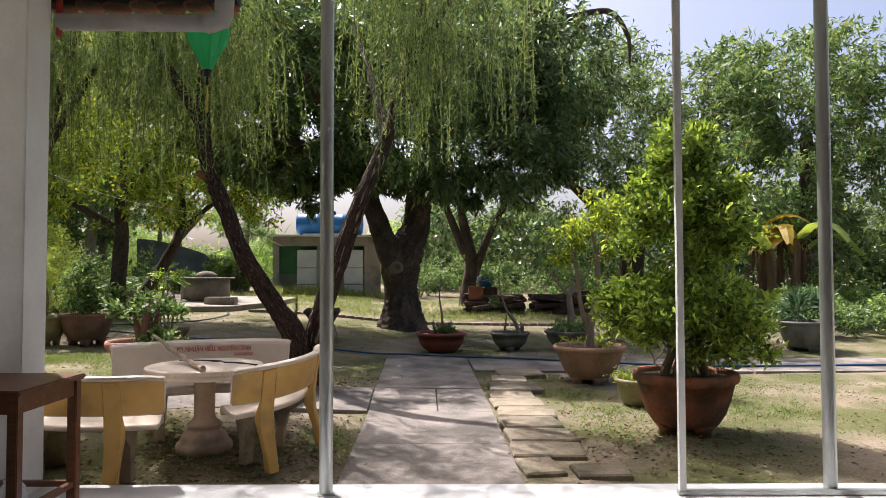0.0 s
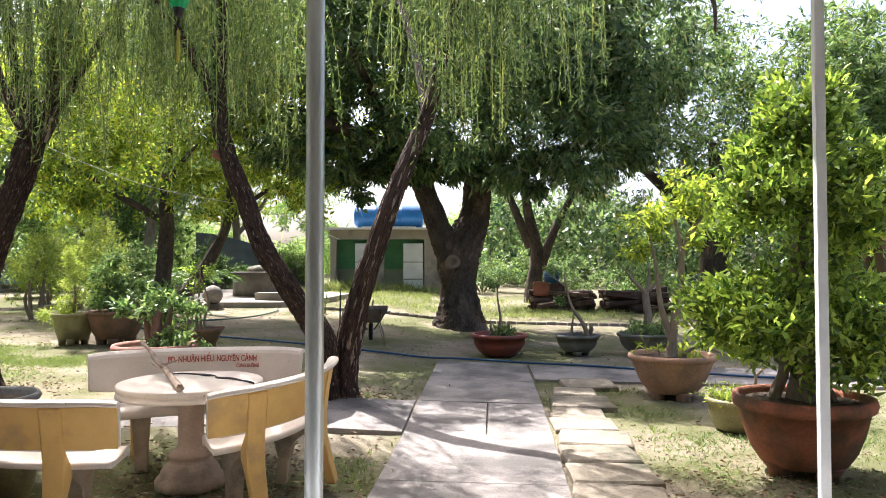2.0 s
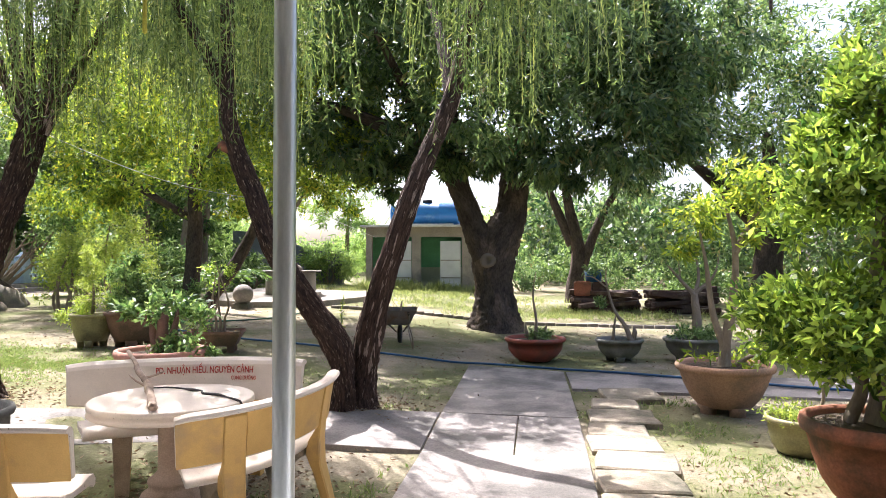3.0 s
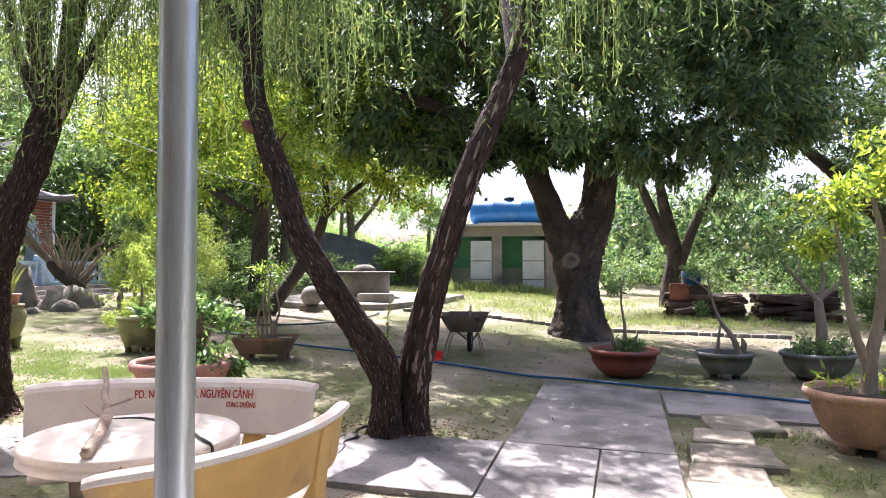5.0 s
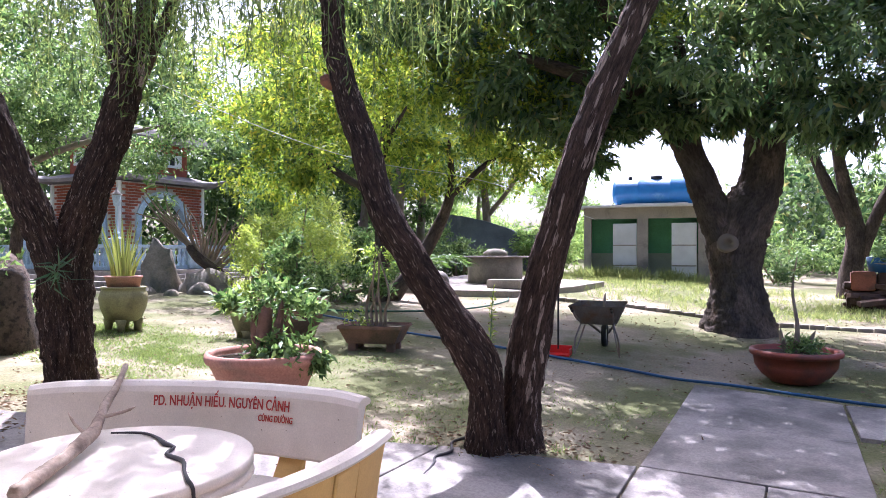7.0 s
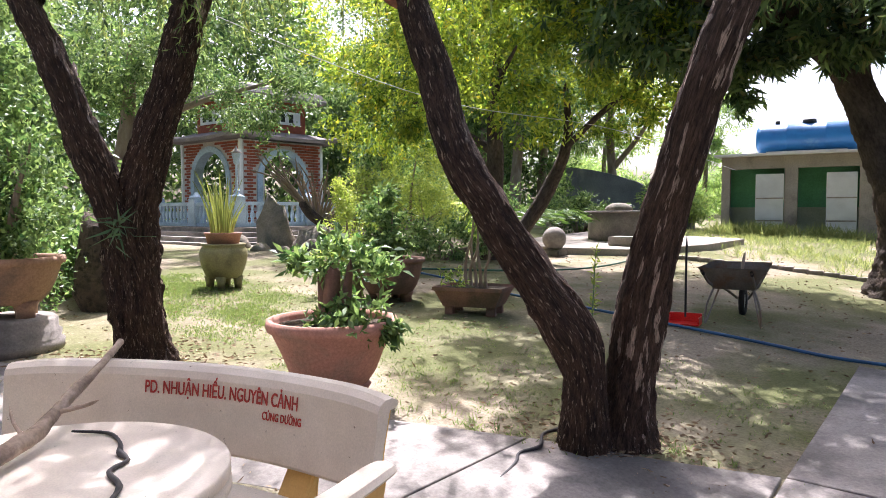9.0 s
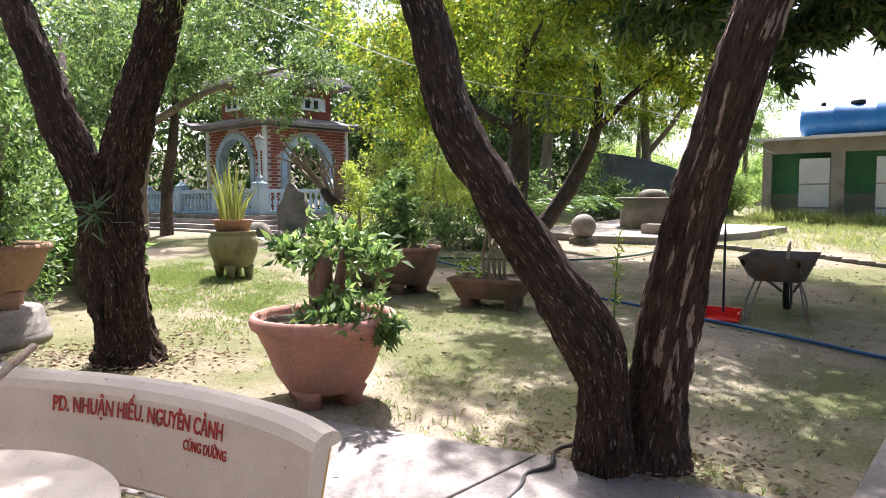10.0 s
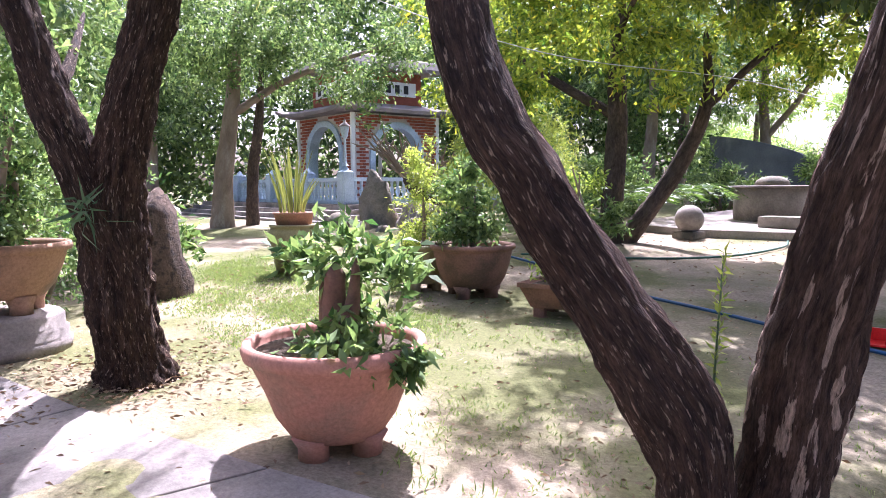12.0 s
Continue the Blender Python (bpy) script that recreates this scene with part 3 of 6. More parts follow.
# ---- stone table and curved benches ----
TX, TY = -2.07, 6.12
st = thing("stone_table", (TX, TY, 0.05), "round pale terrazzo garden table on a turned pedestal", "table")
part("tabletop", lathe([(0.0, 0.735), (0.485, 0.735), (0.492, 0.728), (0.493, 0.70), (0.478, 0.692), (0.49, 0.684), (0.495, 0.66), (0.475, 0.648), (0.0, 0.645)], 72), TERRAZZO, st)
part("pedestal", lathe([(0.0, 0.0), (0.235, 0.0), (0.24, 0.05), (0.225, 0.075), (0.205, 0.08), (0.20, 0.115), (0.18, 0.15), (0.145, 0.175), (0.135, 0.20), (0.15, 0.215), (0.145, 0.235), (0.11, 0.26), (0.088, 0.29), (0.088, 0.60), (0.12, 0.645)], 64), PEDESTAL, st, "beige turned pedestal")


def arc_body(a0, a1, section, steps=40, taper=0.0):
    """A closed section of (radius, height) swept round the table from a0 to a1 degrees."""
    n, v, f = len(section), [], []
    for i in range(steps + 1):
        u = i / steps
        a = radians(a0 + (a1 - a0) * u)
        e = min(u, 1 - u) * abs(a1 - a0)
        k = 1 - taper * max(0.0, 1 - e / 6.0) ** 2
        rm, zm = sum(s[0] for s in section) / n, sum(s[1] for s in section) / n
        for r, z in section:
            rr, zz = rm + (r - rm) * k, zm + (z - zm) * k
            v.append((rr * math.cos(a), rr * math.sin(a), zz))
    for i in range(steps):
        for j in range(n):
            f.append((i * n + j, (i + 1) * n + j, (i + 1) * n + (j + 1) % n, i * n + (j + 1) % n))
    bm = bmesh.new()
    bv = [bm.verts.new(x) for x in v]
    for q in f:
        bm.faces.new([bv[k] for k in q])
    bm.faces.new([bv[k] for k in range(n)])
    bm.faces.new([bv[steps * n + k] for k in reversed(range(n))])
    bmesh.ops.recalc_face_normals(bm, faces=bm.faces)
    return bm


def curved_bench(mid, along, label, z, rise=0.0, half=24.2, r=1.86):
    """A curved garden bench: terrazzo seat with a rolled front, leaning back with a rolled top and an ochre rear, two pairs of stone legs.
    mid: middle of the chord between the back's top ends; along: the chord's direction in degrees; rise: how much higher the far end stands."""
    bow = (r + 0.11) * math.cos(radians(half))
    m = pose(mid[0], mid[1], z, 0, 0, along - 90) @ Matrix.Rotation(math.atan2(rise, 1.6), 4, "X")
    b = thing("curved_bench", (0, 0, 0), label, "bench", "benches round the stone table")
    b.matrix_world = m @ pose(-bow, 0, 0)
    part("seat", arc_body(-half * 0.925, half * 0.925, [(r - 0.385, 0.36), (r - 0.39, 0.395), (r - 0.36, 0.425), (r - 0.31, 0.43), (r - 0.2, 0.412), (r - 0.09, 0.408), (r - 0.02, 0.42), (r - 0.01, 0.40), (r - 0.02, 0.378), (r - 0.28, 0.375), (r - 0.345, 0.372), (r - 0.36, 0.352)]), TERRAZZO, b)
    part("back", arc_body(-half, half, [(r + 0.018, 0.498), (r + 0.012, 0.51), (r + 0.030, 0.62), (r + 0.044, 0.72), (r + 0.048, 0.755), (r + 0.06, 0.78), (r + 0.085, 0.797), (r + 0.115, 0.80), (r + 0.138, 0.79), (r + 0.145, 0.775), (r + 0.135, 0.763), (r + 0.104, 0.758), (r + 0.076, 0.64), (r + 0.054, 0.51), (r + 0.046, 0.498)], taper=0.12), TERRAZZO, b)
    for face in b.children[-1].data.polygons:
        face.use_smooth = len(face.vertices) == 4
    part("back_panel", arc_body(-half + 0.15, half - 0.15, [(r + 0.056, 0.51), (r + 0.079, 0.64), (r + 0.106, 0.757), (r + 0.111, 0.755), (r + 0.085, 0.64), (r + 0.062, 0.51)]), OCHRE, b, "ochre rear face")
    for a in (-half * 0.56, half * 0.56):
        turned = pose(0, 0, 0, 0, 0, a)

        def leg(points, w, foot):
            bm = bmesh.new()
            face = bm.faces.new([bm.verts.new((x, -w / 2, h)) for x, h in points])
            for v in bmesh.ops.extrude_face_region(bm, geom=[face])["geom"]:
                if isinstance(v, bmesh.types.BMVert):
                    v.co.y += w
            for v in bm.verts:
                v.co.y *= foot + (1 - foot) * min(1.0, max(0.0, v.co.z) / 0.35)
            bmesh.ops.recalc_face_normals(bm, faces=bm.faces)
            bmesh.ops.bevel(bm, geom=bm.edges[:], offset=0.008, segments=1, affect="EDGES")
            bmesh.ops.transform(bm, matrix=turned, verts=bm.verts)
            return bm

        part("rear_leg", leg([(r + 0.06, -0.06), (r + 0.135, -0.06), (r + 0.10, 0.10), (r + 0.062, 0.27), (r + 0.06, 0.42), (r + 0.085, 0.60), (r + 0.118, 0.752), (r + 0.106, 0.756), (r + 0.05, 0.51), (r - 0.02, 0.40), (r - 0.03, 0.33), (r + 0.01, 0.22), (r + 0.045, 0.08)], 0.13, 0.72), OCHRE, b, "ochre rear leg and back support")
        part("front_leg", leg([(r - 0.30, -0.06), (r - 0.22, -0.06), (r - 0.205, 0.10), (r - 0.16, 0.24), (r - 0.06, 0.315), (r - 0.03, 0.33), (r - 0.03, 0.376), (r - 0.32, 0.374), (r - 0.30, 0.25), (r - 0.275, 0.12)], 0.125, 0.72), LEGSTONE, b, "weathered brown leg")
    return b


lettered = curved_bench((-2.26, 6.645), 199.3, "curved pale terrazzo bench with red lettering on its back", 0.14)
curved_bench((-1.345, 5.94), 70.6, "curved terrazzo bench with an ochre rear beside the path", 0.10, 0.09, 38.0, 0.95)
curved_bench((-2.81, 5.195), -7.6, "curved terrazzo bench with an ochre rear near the porch", 0.05)


def writing(text, a_mid, r, z, width, material, parent, lean):
    """A row of painted letters that follows the curve of the bench back, each letter a part."""
    cu = bpy.data.curves.new("lettering", "FONT")
    cu.body, cu.size, cu.align_x, cu.extrude, cu.offset = text, 1.0, "CENTER", 0.001, 0.014
    tmp = bpy.data.objects.new("lettering", cu)
    scene.collection.objects.link(tmp)
    me = bpy.data.meshes.new_from_object(tmp.evaluated_get(bpy.context.evaluated_depsgraph_get()))
    bpy.data.objects.remove(tmp)
    bm = bmesh.new()
    bm.from_mesh(me)
    seen, isles = set(), []
    for v in bm.verts:
        if v in seen:
            continue
        todo, isle = [v], []
        seen.add(v)
        while todo:
            q = todo.pop()
            isle.append(q)
            for e in q.link_edges:
                o = e.other_vert(q)
                if o not in seen:
                    seen.add(o)
                    todo.append(o)
        isles.append((min(q.co.x for q in isle), max(q.co.x for q in isle), isle))
    isles.sort(key=lambda i: i[0])
    letters = []
    for lo, hi, isle in isles:
        if letters and lo < letters[-1][1] - 0.04:
            letters[-1] = (letters[-1][0], max(hi, letters[-1][1]), letters[-1][2] + isle)
        else:
            letters.append((lo, hi, isle))
    k = width / (letters[-1][1] - letters[0][0])
    for lo, hi, isle in letters:
        nb, made = bmesh.new(), {}
        for q in isle:
            h = z + q.co.y * k * 1.5
            rr = r + (h - 0.69) * lean - 0.003 - q.co.z
            a = radians(a_mid) - q.co.x * k / r
            made[q] = nb.verts.new((rr * math.cos(a), rr * math.sin(a), h))
        for f in bm.faces:
            if f.verts[0] in made:
                nb.faces.new([made[q] for q in f.verts])
        part("letter", nb, material, parent, "painted red letter")
    bm.free()


writing("PD. NHUẬN HIẾU. NGUYÊN CẢNH", -3.0, 1.90, 0.695, 0.68, RED, lettered, 0.133)
writing("CÚNG DƯỜNG", -11.2, 1.90, 0.645, 0.18, RED, lettered, 0.133)

stick = thing("dead_branch", (TX, TY, 0.785), "knotty dead branch lying across the stone table", "branch")
part("branch", tube([(0.134, -0.447, 0.028), (0.13, -0.44, 0.028), (0.04, -0.30, 0.03), (-0.07, -0.14, 0.034), (-0.19, 0.03, 0.055), (-0.30, 0.15, 0.085), (-0.43, 0.28, 0.12), (-0.50, 0.37, 0.15), (-0.70, 0.575, 0.21)], [0.004, 0.025, 0.026, 0.022, 0.026, 0.018, 0.020, 0.014, 0.013], 14, 0.02, 0.3, 9), DEADWOOD, stick, smooth=True)
part("twig", tube([(-0.19, 0.02, 0.055), (-0.27, 0.02, 0.09), (-0.33, 0.03, 0.13)], [0.008, 0.006, 0.004], 6, 0.03), DEADWOOD, stick)
part("twig", tube([(-0.3, 0.15, 0.085), (-0.25, 0.22, 0.10), (-0.21, 0.25, 0.12)], [0.009, 0.007, 0.005], 6, 0.03), DEADWOOD, stick)
strap = thing("dark_strap", (TX, TY, 0.785), "thin dark strap hanging over the table edge", "strap")
part("strap", tube([(-0.30, 0.20, 0.012), (-0.20, 0.27, 0.008), (-0.08, 0.25, 0.008), (0.02, 0.20, 0.01), (0.09, 0.19, 0.008), (0.14, 0.11, 0.008), (0.26, 0.08, 0.008), (0.36, 0.0, 0.01), (0.46, -0.07, 0.008), (0.493, -0.08, -0.01), (0.50, -0.085, -0.10)], [0.004, 0.006, 0.006, 0.011, 0.006, 0.008, 0.009, 0.006, 0.008, 0.007, 0.006], 6, 0.03)[:2], STRIP, strap)


cord = thing("dark_rope", (0, 0, 0), "dark frayed rope lying on the slab by the tree", "rope")
part("rope", tube([(x, y, gz(x, y) + 0.035) for x, y in ((-2.02, 9.0), (-2.09, 8.84), (-2.02, 8.68), (-2.07, 8.55), (-2.02, 8.43), (-1.98, 8.2))], [0.016, 0.009, 0.012, 0.008, 0.010, 0.006], 8, 0.03, 0.3, 12)[:2], STRIP, cord)

# ---- pots and their plants ----
def pot(at, r, h, material, label, feet=3, foot_h=0.08, belly=0.72, rim=0.05, group="", wobble=0.0, turn=0.0, roundness=0.5, category="flower pot"):
    """A flared garden pot with a rolled rim, feet and soil in it."""
    x, y = at
    p = thing("flower_pot", (x, y, gz(x, y)), label, category, group, turn)
    b = r * belly
    z0, z1 = foot_h, h
    mid = b + (r - b) * (0.5 + 0.3 * roundness)
    part("body", lathe([(0.0, z0), (b * 0.95, z0), (b, z0 + 0.015), (b + (mid - b) * 0.55, z0 + (z1 - z0) * 0.22), (mid, z0 + (z1 - z0) * 0.5), (r * 0.95, z0 + (z1 - z0) * 0.8), (r * 0.955, z1 - rim * 1.25), (r * 0.97, z1 - rim * 1.1), (r * 1.02, z1 - rim), (r * 1.045, z1 - rim * 0.5), (r * 1.02, z1), (r * 0.95, z1), (r * 0.92, z1 - 0.03), (r * 0.9, z1 - 0.09), (0, z1 - 0.09)], 56, wobble), material, p, smooth=True)
    for k in range(feet):
        a = 2 * math.pi * (k + 0.25) / feet
        part("foot", lathe([(0.0, -0.03), (r * 0.17, -0.03), (r * 0.17, foot_h * 0.5), (r * 0.24, foot_h + 0.02), (0.0, foot_h + 0.02)], 12), material, p).location = (b * 0.72 * math.cos(a), b * 0.78 * math.sin(a), 0)
    part("soil", lathe([(0.0, z1 - 0.03), (r * 0.5, z1 - 0.04), (r * 0.925, z1 - 0.055)], 32, 0.02), SOIL, p, "dark soil with leaf litter")
    return p, gz(x, y) + h - 0.04


def plant(name, at, z, label, stems, blobs, leaf, clusters, per, length, width, bark=GREYBARK, droop=0.1, spread=0.06, rough=0.12, category="plant", group=""):
    t = thing(name, (at[0], at[1], z), label, category, group)
    for pts, radii in stems:
        part("stem", tube(pts, radii, 8, 0.05, rough, 6), bark, t, smooth=True)
    if clusters:
        part("foliage", crown(blobs, clusters, per, length, width, spread, droop, 0.15), leaf, t)
    return t


# the large clipped tree in its pot
_, z = pot((2.48, 7.18), 0.50, 0.60, TERRADARK, "large weathered terracotta pot with a chipped rim", 4, 0.07, 0.64, 0.09, wobble=0.014)
big = plant("ficus_tree", (2.48, 7.18), z, "bushy potted ficus with dense green leaves", [
    ([(0, 0, 0), (0.03, 0, 0.3), (-0.02, 0.03, 0.8), (0.02, 0, 1.5), (0, 0, 2.3)], [0.13, 0.1, 0.07, 0.05, 0.02]),
    ([(-0.2, 0.05, 0), (-0.12, 0.03, 0.3), (-0.3, 0.05, 0.7), (-0.6, 0, 0.9)], [0.05, 0.045, 0.035, 0.015]),
    ([(0.2, -0.05, 0), (0.12, -0.03, 0.3), (0.35, 0.05, 0.6), (0.65, 0, 0.75)], [0.05, 0.045, 0.035, 0.015]),
    ([(0.05, 0.15, 0), (0.05, 0.1, 0.3), (0.1, 0.4, 0.7)], [0.05, 0.04, 0.015]),
    ([(0.0, -0.12, 0), (-0.02, -0.1, 0.3), (-0.1, -0.4, 0.7)], [0.04, 0.035, 0.015])],
    [(0.02, 0, 0.62, 0.92, 0.85, 0.40, 2.2), (-0.45, -0.1, 0.72, 0.45, 0.5, 0.36, 0.8), (0.5, -0.1, 0.5, 0.5, 0.5, 0.36, 0.9), (0.05, 0, 1.48, 0.74, 0.66, 0.42, 2.0), (0.05, 0, 1.95, 0.55, 0.5, 0.45, 1.2), (-0.15, 0, 2.3, 0.2, 0.2, 0.4, 0.25), (0.22, 0, 2.28, 0.2, 0.2, 0.38, 0.25), (0.42, 0, 1.85, 0.25, 0.3, 0.35, 0.3), (-0.35, 0, 1.75, 0.25, 0.3, 0.35, 0.3)],
    FICUS, 3000, 7, 0.09, 0.036, droop=-0.25, spread=0.07, category="potted tree")

# terracotta pot with the leafy stump
_, z = pot((-3.66, 8.62), 0.44, 0.53, TERRA, "wide smooth terracotta pot on a footed base", 4, 0.06, 0.55, 0.075, roundness=0.2)
plant("stump_plant", (-3.66, 8.62), z, "leafy plant sprouting round a cut stump", [
    ([(0, 0, 0), (0.0, 0, 0.2), (0.02, 0, 0.42)], [0.07, 0.06, 0.052]), ([(-0.05, 0, 0), (-0.1, 0.02, 0.15), (-0.16, 0.03, 0.4)], [0.06, 0.045, 0.02]), ([(0.06, 0, 0), (0.1, 0.04, 0.2), (0.16, 0.03, 0.45)], [0.05, 0.04, 0.015])],
    [(-0.05, 0.1, 0.42, 0.36, 0.3, 0.20, 1.2), (0.18, 0.1, 0.30, 0.26, 0.24, 0.2, 0.7), (-0.24, 0, 0.44, 0.22, 0.22, 0.18, 0.5), (0.2, 0.0, 0.08, 0.26, 0.24, 0.10, 0.9), (0.40, 0.1, 0.10, 0.16, 0.16, 0.13, 0.5), (-0.2, 0.15, 0.12, 0.18, 0.2, 0.12, 0.3), (0.02, -0.1, 0.05, 0.34, 0.28, 0.03, 0.2)],
    POTLEAF, 300, 5, 0.09, 0.034, bark=BROWNPOT, droop=0.15)

# pot on a plinth beside the left tree
plinth = thing("pot_plinth", (-6.7, 7.62, gz(-6.7, 7.62)), "round ribbed pale concrete plinth under a pot", "plinth")
part("drum", lathe([(0.0, -0.03), (0.44, -0.03), (0.45, 0.06), (0.42, 0.08), (0.43, 0.14), (0.40, 0.16), (0.40, 0.24), (0.37, 0.27), (0.0, 0.27)], 40), CONCRETE, plinth, smooth=True)
lp, z = pot((-6.7, 7.62), 0.46, 0.52, TERRAPALE, "orange terracotta pot standing on a plinth", 4, 0.12, 0.62, 0.06)
lp.location.z += 0.27
plant("shrub", (-6.7, 7.62), z + 0.27, "dense green potted shrub", [([(0, 0, 0), (0.05, 0.1, 0.4), (-0.1, 0.1, 1.0)], [0.05, 0.04, 0.015]), ([(0.05, 0, 0), (0.3, 0, 0.5), (0.4, 0.1, 1.0)], [0.04, 0.03, 0.01])],
      [(-0.1, 0.1, 0.75, 0.75, 0.7, 0.55, 2), (0.25, 0, 0.35, 0.5, 0.5, 0.3, 1), (0.0, 0.2, 1.4, 0.6, 0.6, 0.5, 1.2)], POTLEAF, 900, 7, 0.08, 0.032)

# jar with the snake plant
jx, jy = -8.45, 10.95
jar = thing("glazed_jar", (jx, jy, gz(jx, jy)), "olive glazed round jar on four feet", "jar")
part("body", lathe([(0.0, 0.12), (0.2, 0.12), (0.24, 0.15), (0.30, 0.3), (0.325, 0.43), (0.31, 0.52), (0.28, 0.56), (0.30, 0.575), (0.30, 0.60), (0.26, 0.60), (0.24, 0.55), (0.0, 0.53)], 44), OLIVE, jar, smooth=True)
for k in range(4):
    a = math.pi * (k + 0.5) / 2
    part("foot", lathe([(0.0, -0.02), (0.05, -0.02), (0.055, 0.06), (0.08, 0.15), (0.0, 0.15)], 10), OLIVE, jar).location = (0.19 * math.cos(a), 0.19 * math.sin(a), 0)
inner = thing("inner_pot", (jx, jy, gz(jx, jy) + 0.55), "plain terracotta pot set in the jar", "flower pot")
part("body", lathe([(0.0, 0.0), (0.2, 0.0), (0.24, 0.17), (0.255, 0.175), (0.255, 0.2), (0.225, 0.2), (0.2, 0.15), (0.0, 0.14)], 36), TERRA, inner, smooth=True)
snake = thing("snake_plant", (jx, jy, gz(jx, jy) + 0.68), "upright yellow-edged snake plant", "plant")
for k in range(34):
    a, rr, h = random.uniform(0, 6.28), random.uniform(0.02, 0.17), random.uniform(0.45, 0.95)
    lean, w, tw = rr * 1.6, 0.045, random.uniform(0, 3.14)
    bm = bmesh.new()
    prev = None
    for i in range(7):
        u = i / 6
        c = Vector((math.cos(a) * (rr + lean * u * u), math.sin(a) * (rr + lean * u * u), h * u))
        d = Vector((math.cos(tw + u), math.sin(tw + u), 0)) * w * (0.7 + 0.6 * u if u < 0.5 else 1.0 - (u - 0.5) * 1.9) * 0.5
        row = (bm.verts.new(c - d), bm.verts.new(c + Vector((math.sin(tw + u), -math.cos(tw + u), 0)) * 0.008), bm.verts.new(c + d))
        if prev:
            bm.faces.new((prev[0], prev[1], row[1], row[0]))
            bm.faces.new((prev[1], prev[2], row[2], row[1]))
        prev = row
    part("leaf", bm, SNAKE, snake)

# the pair behind the terracotta pot
_, z = pot((-6.48, 11.42), 0.30, 0.48, OLIVE, "olive round pot with fine feathery plants", 4, 0.08, 0.70, 0.05)
plant("fern_shrub", (-6.48, 11.42), z, "pale feathery green shrub", [([(0, 0, 0), (0.02, 0, 0.3), (0, 0, 0.6)], [0.025, 0.02, 0.008])],
      [(0, 0, 0.35, 0.38, 0.36, 0.32, 1), (0.0, 0, 0.75, 0.28, 0.26, 0.28, 0.6), (0.05, 0, 0.98, 0.15, 0.15, 0.2, 0.2), (-0.25, -0.1, 0.1, 0.25, 0.25, 0.22, 0.5)], LIME, 420, 9, 0.06, 0.014)
_, z = pot((-5.9, 11.6), 0.42, 0.52, BROWNPOT, "brown clay pot on stubby feet", 4, 0.09, 0.66, 0.05)
plant("leafy_shrub", (-5.9, 11.6), z, "loose green leafy pot plants", [([(0, 0, 0), (0.02, 0, 0.25), (0.05, 0, 0.6)], [0.03, 0.02, 0.008]), ([(-0.1, 0, 0), (-0.15, 0, 0.4), (-0.2, 0, 0.8)], [0.025, 0.02, 0.008])],
      [(0, 0, 0.22, 0.4, 0.38, 0.2, 1), (-0.15, 0, 0.5, 0.28, 0.28, 0.3, 0.8), (0.2, 0, 0.35, 0.3, 0.28, 0.25, 0.7), (-0.1, 0, 0.85, 0.2, 0.2, 0.25, 0.3)], POTLEAF, 420, 6, 0.085, 0.03)

# shallow rectangular bonsai pot with bare twisted stems
rx, ry = -4.63, 11.62
tray = thing("bonsai_tray", (rx, ry, gz(rx, ry)), "reddish brown rectangular bonsai tray", "flower pot", turn=18)
bm = bmesh.new()
for z0, w, d in ((0.08, 0.30, 0.2), (0.30, 0.40, 0.28)):
    for sx, sy in ((-1, -1), (1, -1), (1, 1), (-1, 1)):
        bm.verts.new((sx * w, sy * d, z0))
bm.verts.ensure_lookup_table()
v = bm.verts
bm.faces.new((v[3], v[2], v[1], v[0]))
for k in range(4):
    bm.faces.new((v[k], v[(k + 1) % 4], v[4 + (k + 1) % 4], v[4 + k]))
top = bm.faces.new((v[4], v[5], v[6], v[7]))
ins = bmesh.ops.inset_region(bm, faces=[top], thickness=0.035)
for q in top.verts:
    q.co.z -= 0.04
part("body", bm, BROWNPOT, tray)
part("soil", box(-0.34, -0.22, 0.24, 0.34, 0.22, 0.275), SOIL, tray)
for sx in (-0.24, 0.24):
    for sy in (-0.14, 0.14):
        part("foot", box(sx - 0.05, sy - 0.04, -0.02, sx + 0.05, sy + 0.04, 0.085, 0.008), BROWNPOT, tray)
plant("bonsai", (rx, ry), gz(rx, ry) + 0.265, "bare twisted bonsai stems with few leaves", [
    ([(-0.1 + 0.05 * k, 0.02 * k, 0), (-0.15 + 0.07 * k, 0.03, 0.2), (-0.08 + 0.05 * k + 0.08 * math.sin(k * 2), 0, 0.45), (0.02 + 0.1 * math.sin(k * 3), 0.02, 0.75 + 0.08 * k)], [0.022, 0.018, 0.014, 0.006]) for k in range(5)],
    [(0, 0, 0.8, 0.28, 0.25, 0.3, 1), (-0.3, 0, 0.1, 0.15, 0.1, 0.1, 0.3)], FICUS, 110, 5, 0.06, 0.022)

# row of pots by the path's end
_, z = pot((-0.03, 13.15), 0.46, 0.36, REDPOT, "wide red glazed bowl pot", 0, 0.0, 0.58, 0.06, roundness=1.0)
plant("succulent", (-0.03, 13.15), z, "thin grey desert rose with succulents round it", [([(0, 0, 0), (0.02, 0, 0.3), (-0.03, 0.03, 0.7), (0.02, 0, 1.1)], [0.04, 0.022, 0.013, 0.006]), ([(0.1, 0, 0), (0.15, 0, 0.15), (0.2, 0, 0.26)], [0.03, 0.025, 0.01]), ([(-0.1, 0.05, 0), (-0.14, 0, 0.15), (-0.15, 0, 0.28)], [0.03, 0.025, 0.01])],
      [(0, 0, 0.08, 0.3, 0.28, 0.07, 1.2), (0, 0, 0.95, 0.3, 0.3, 0.25, 0.5)], POTLEAF, 120, 6, 0.09, 0.02)
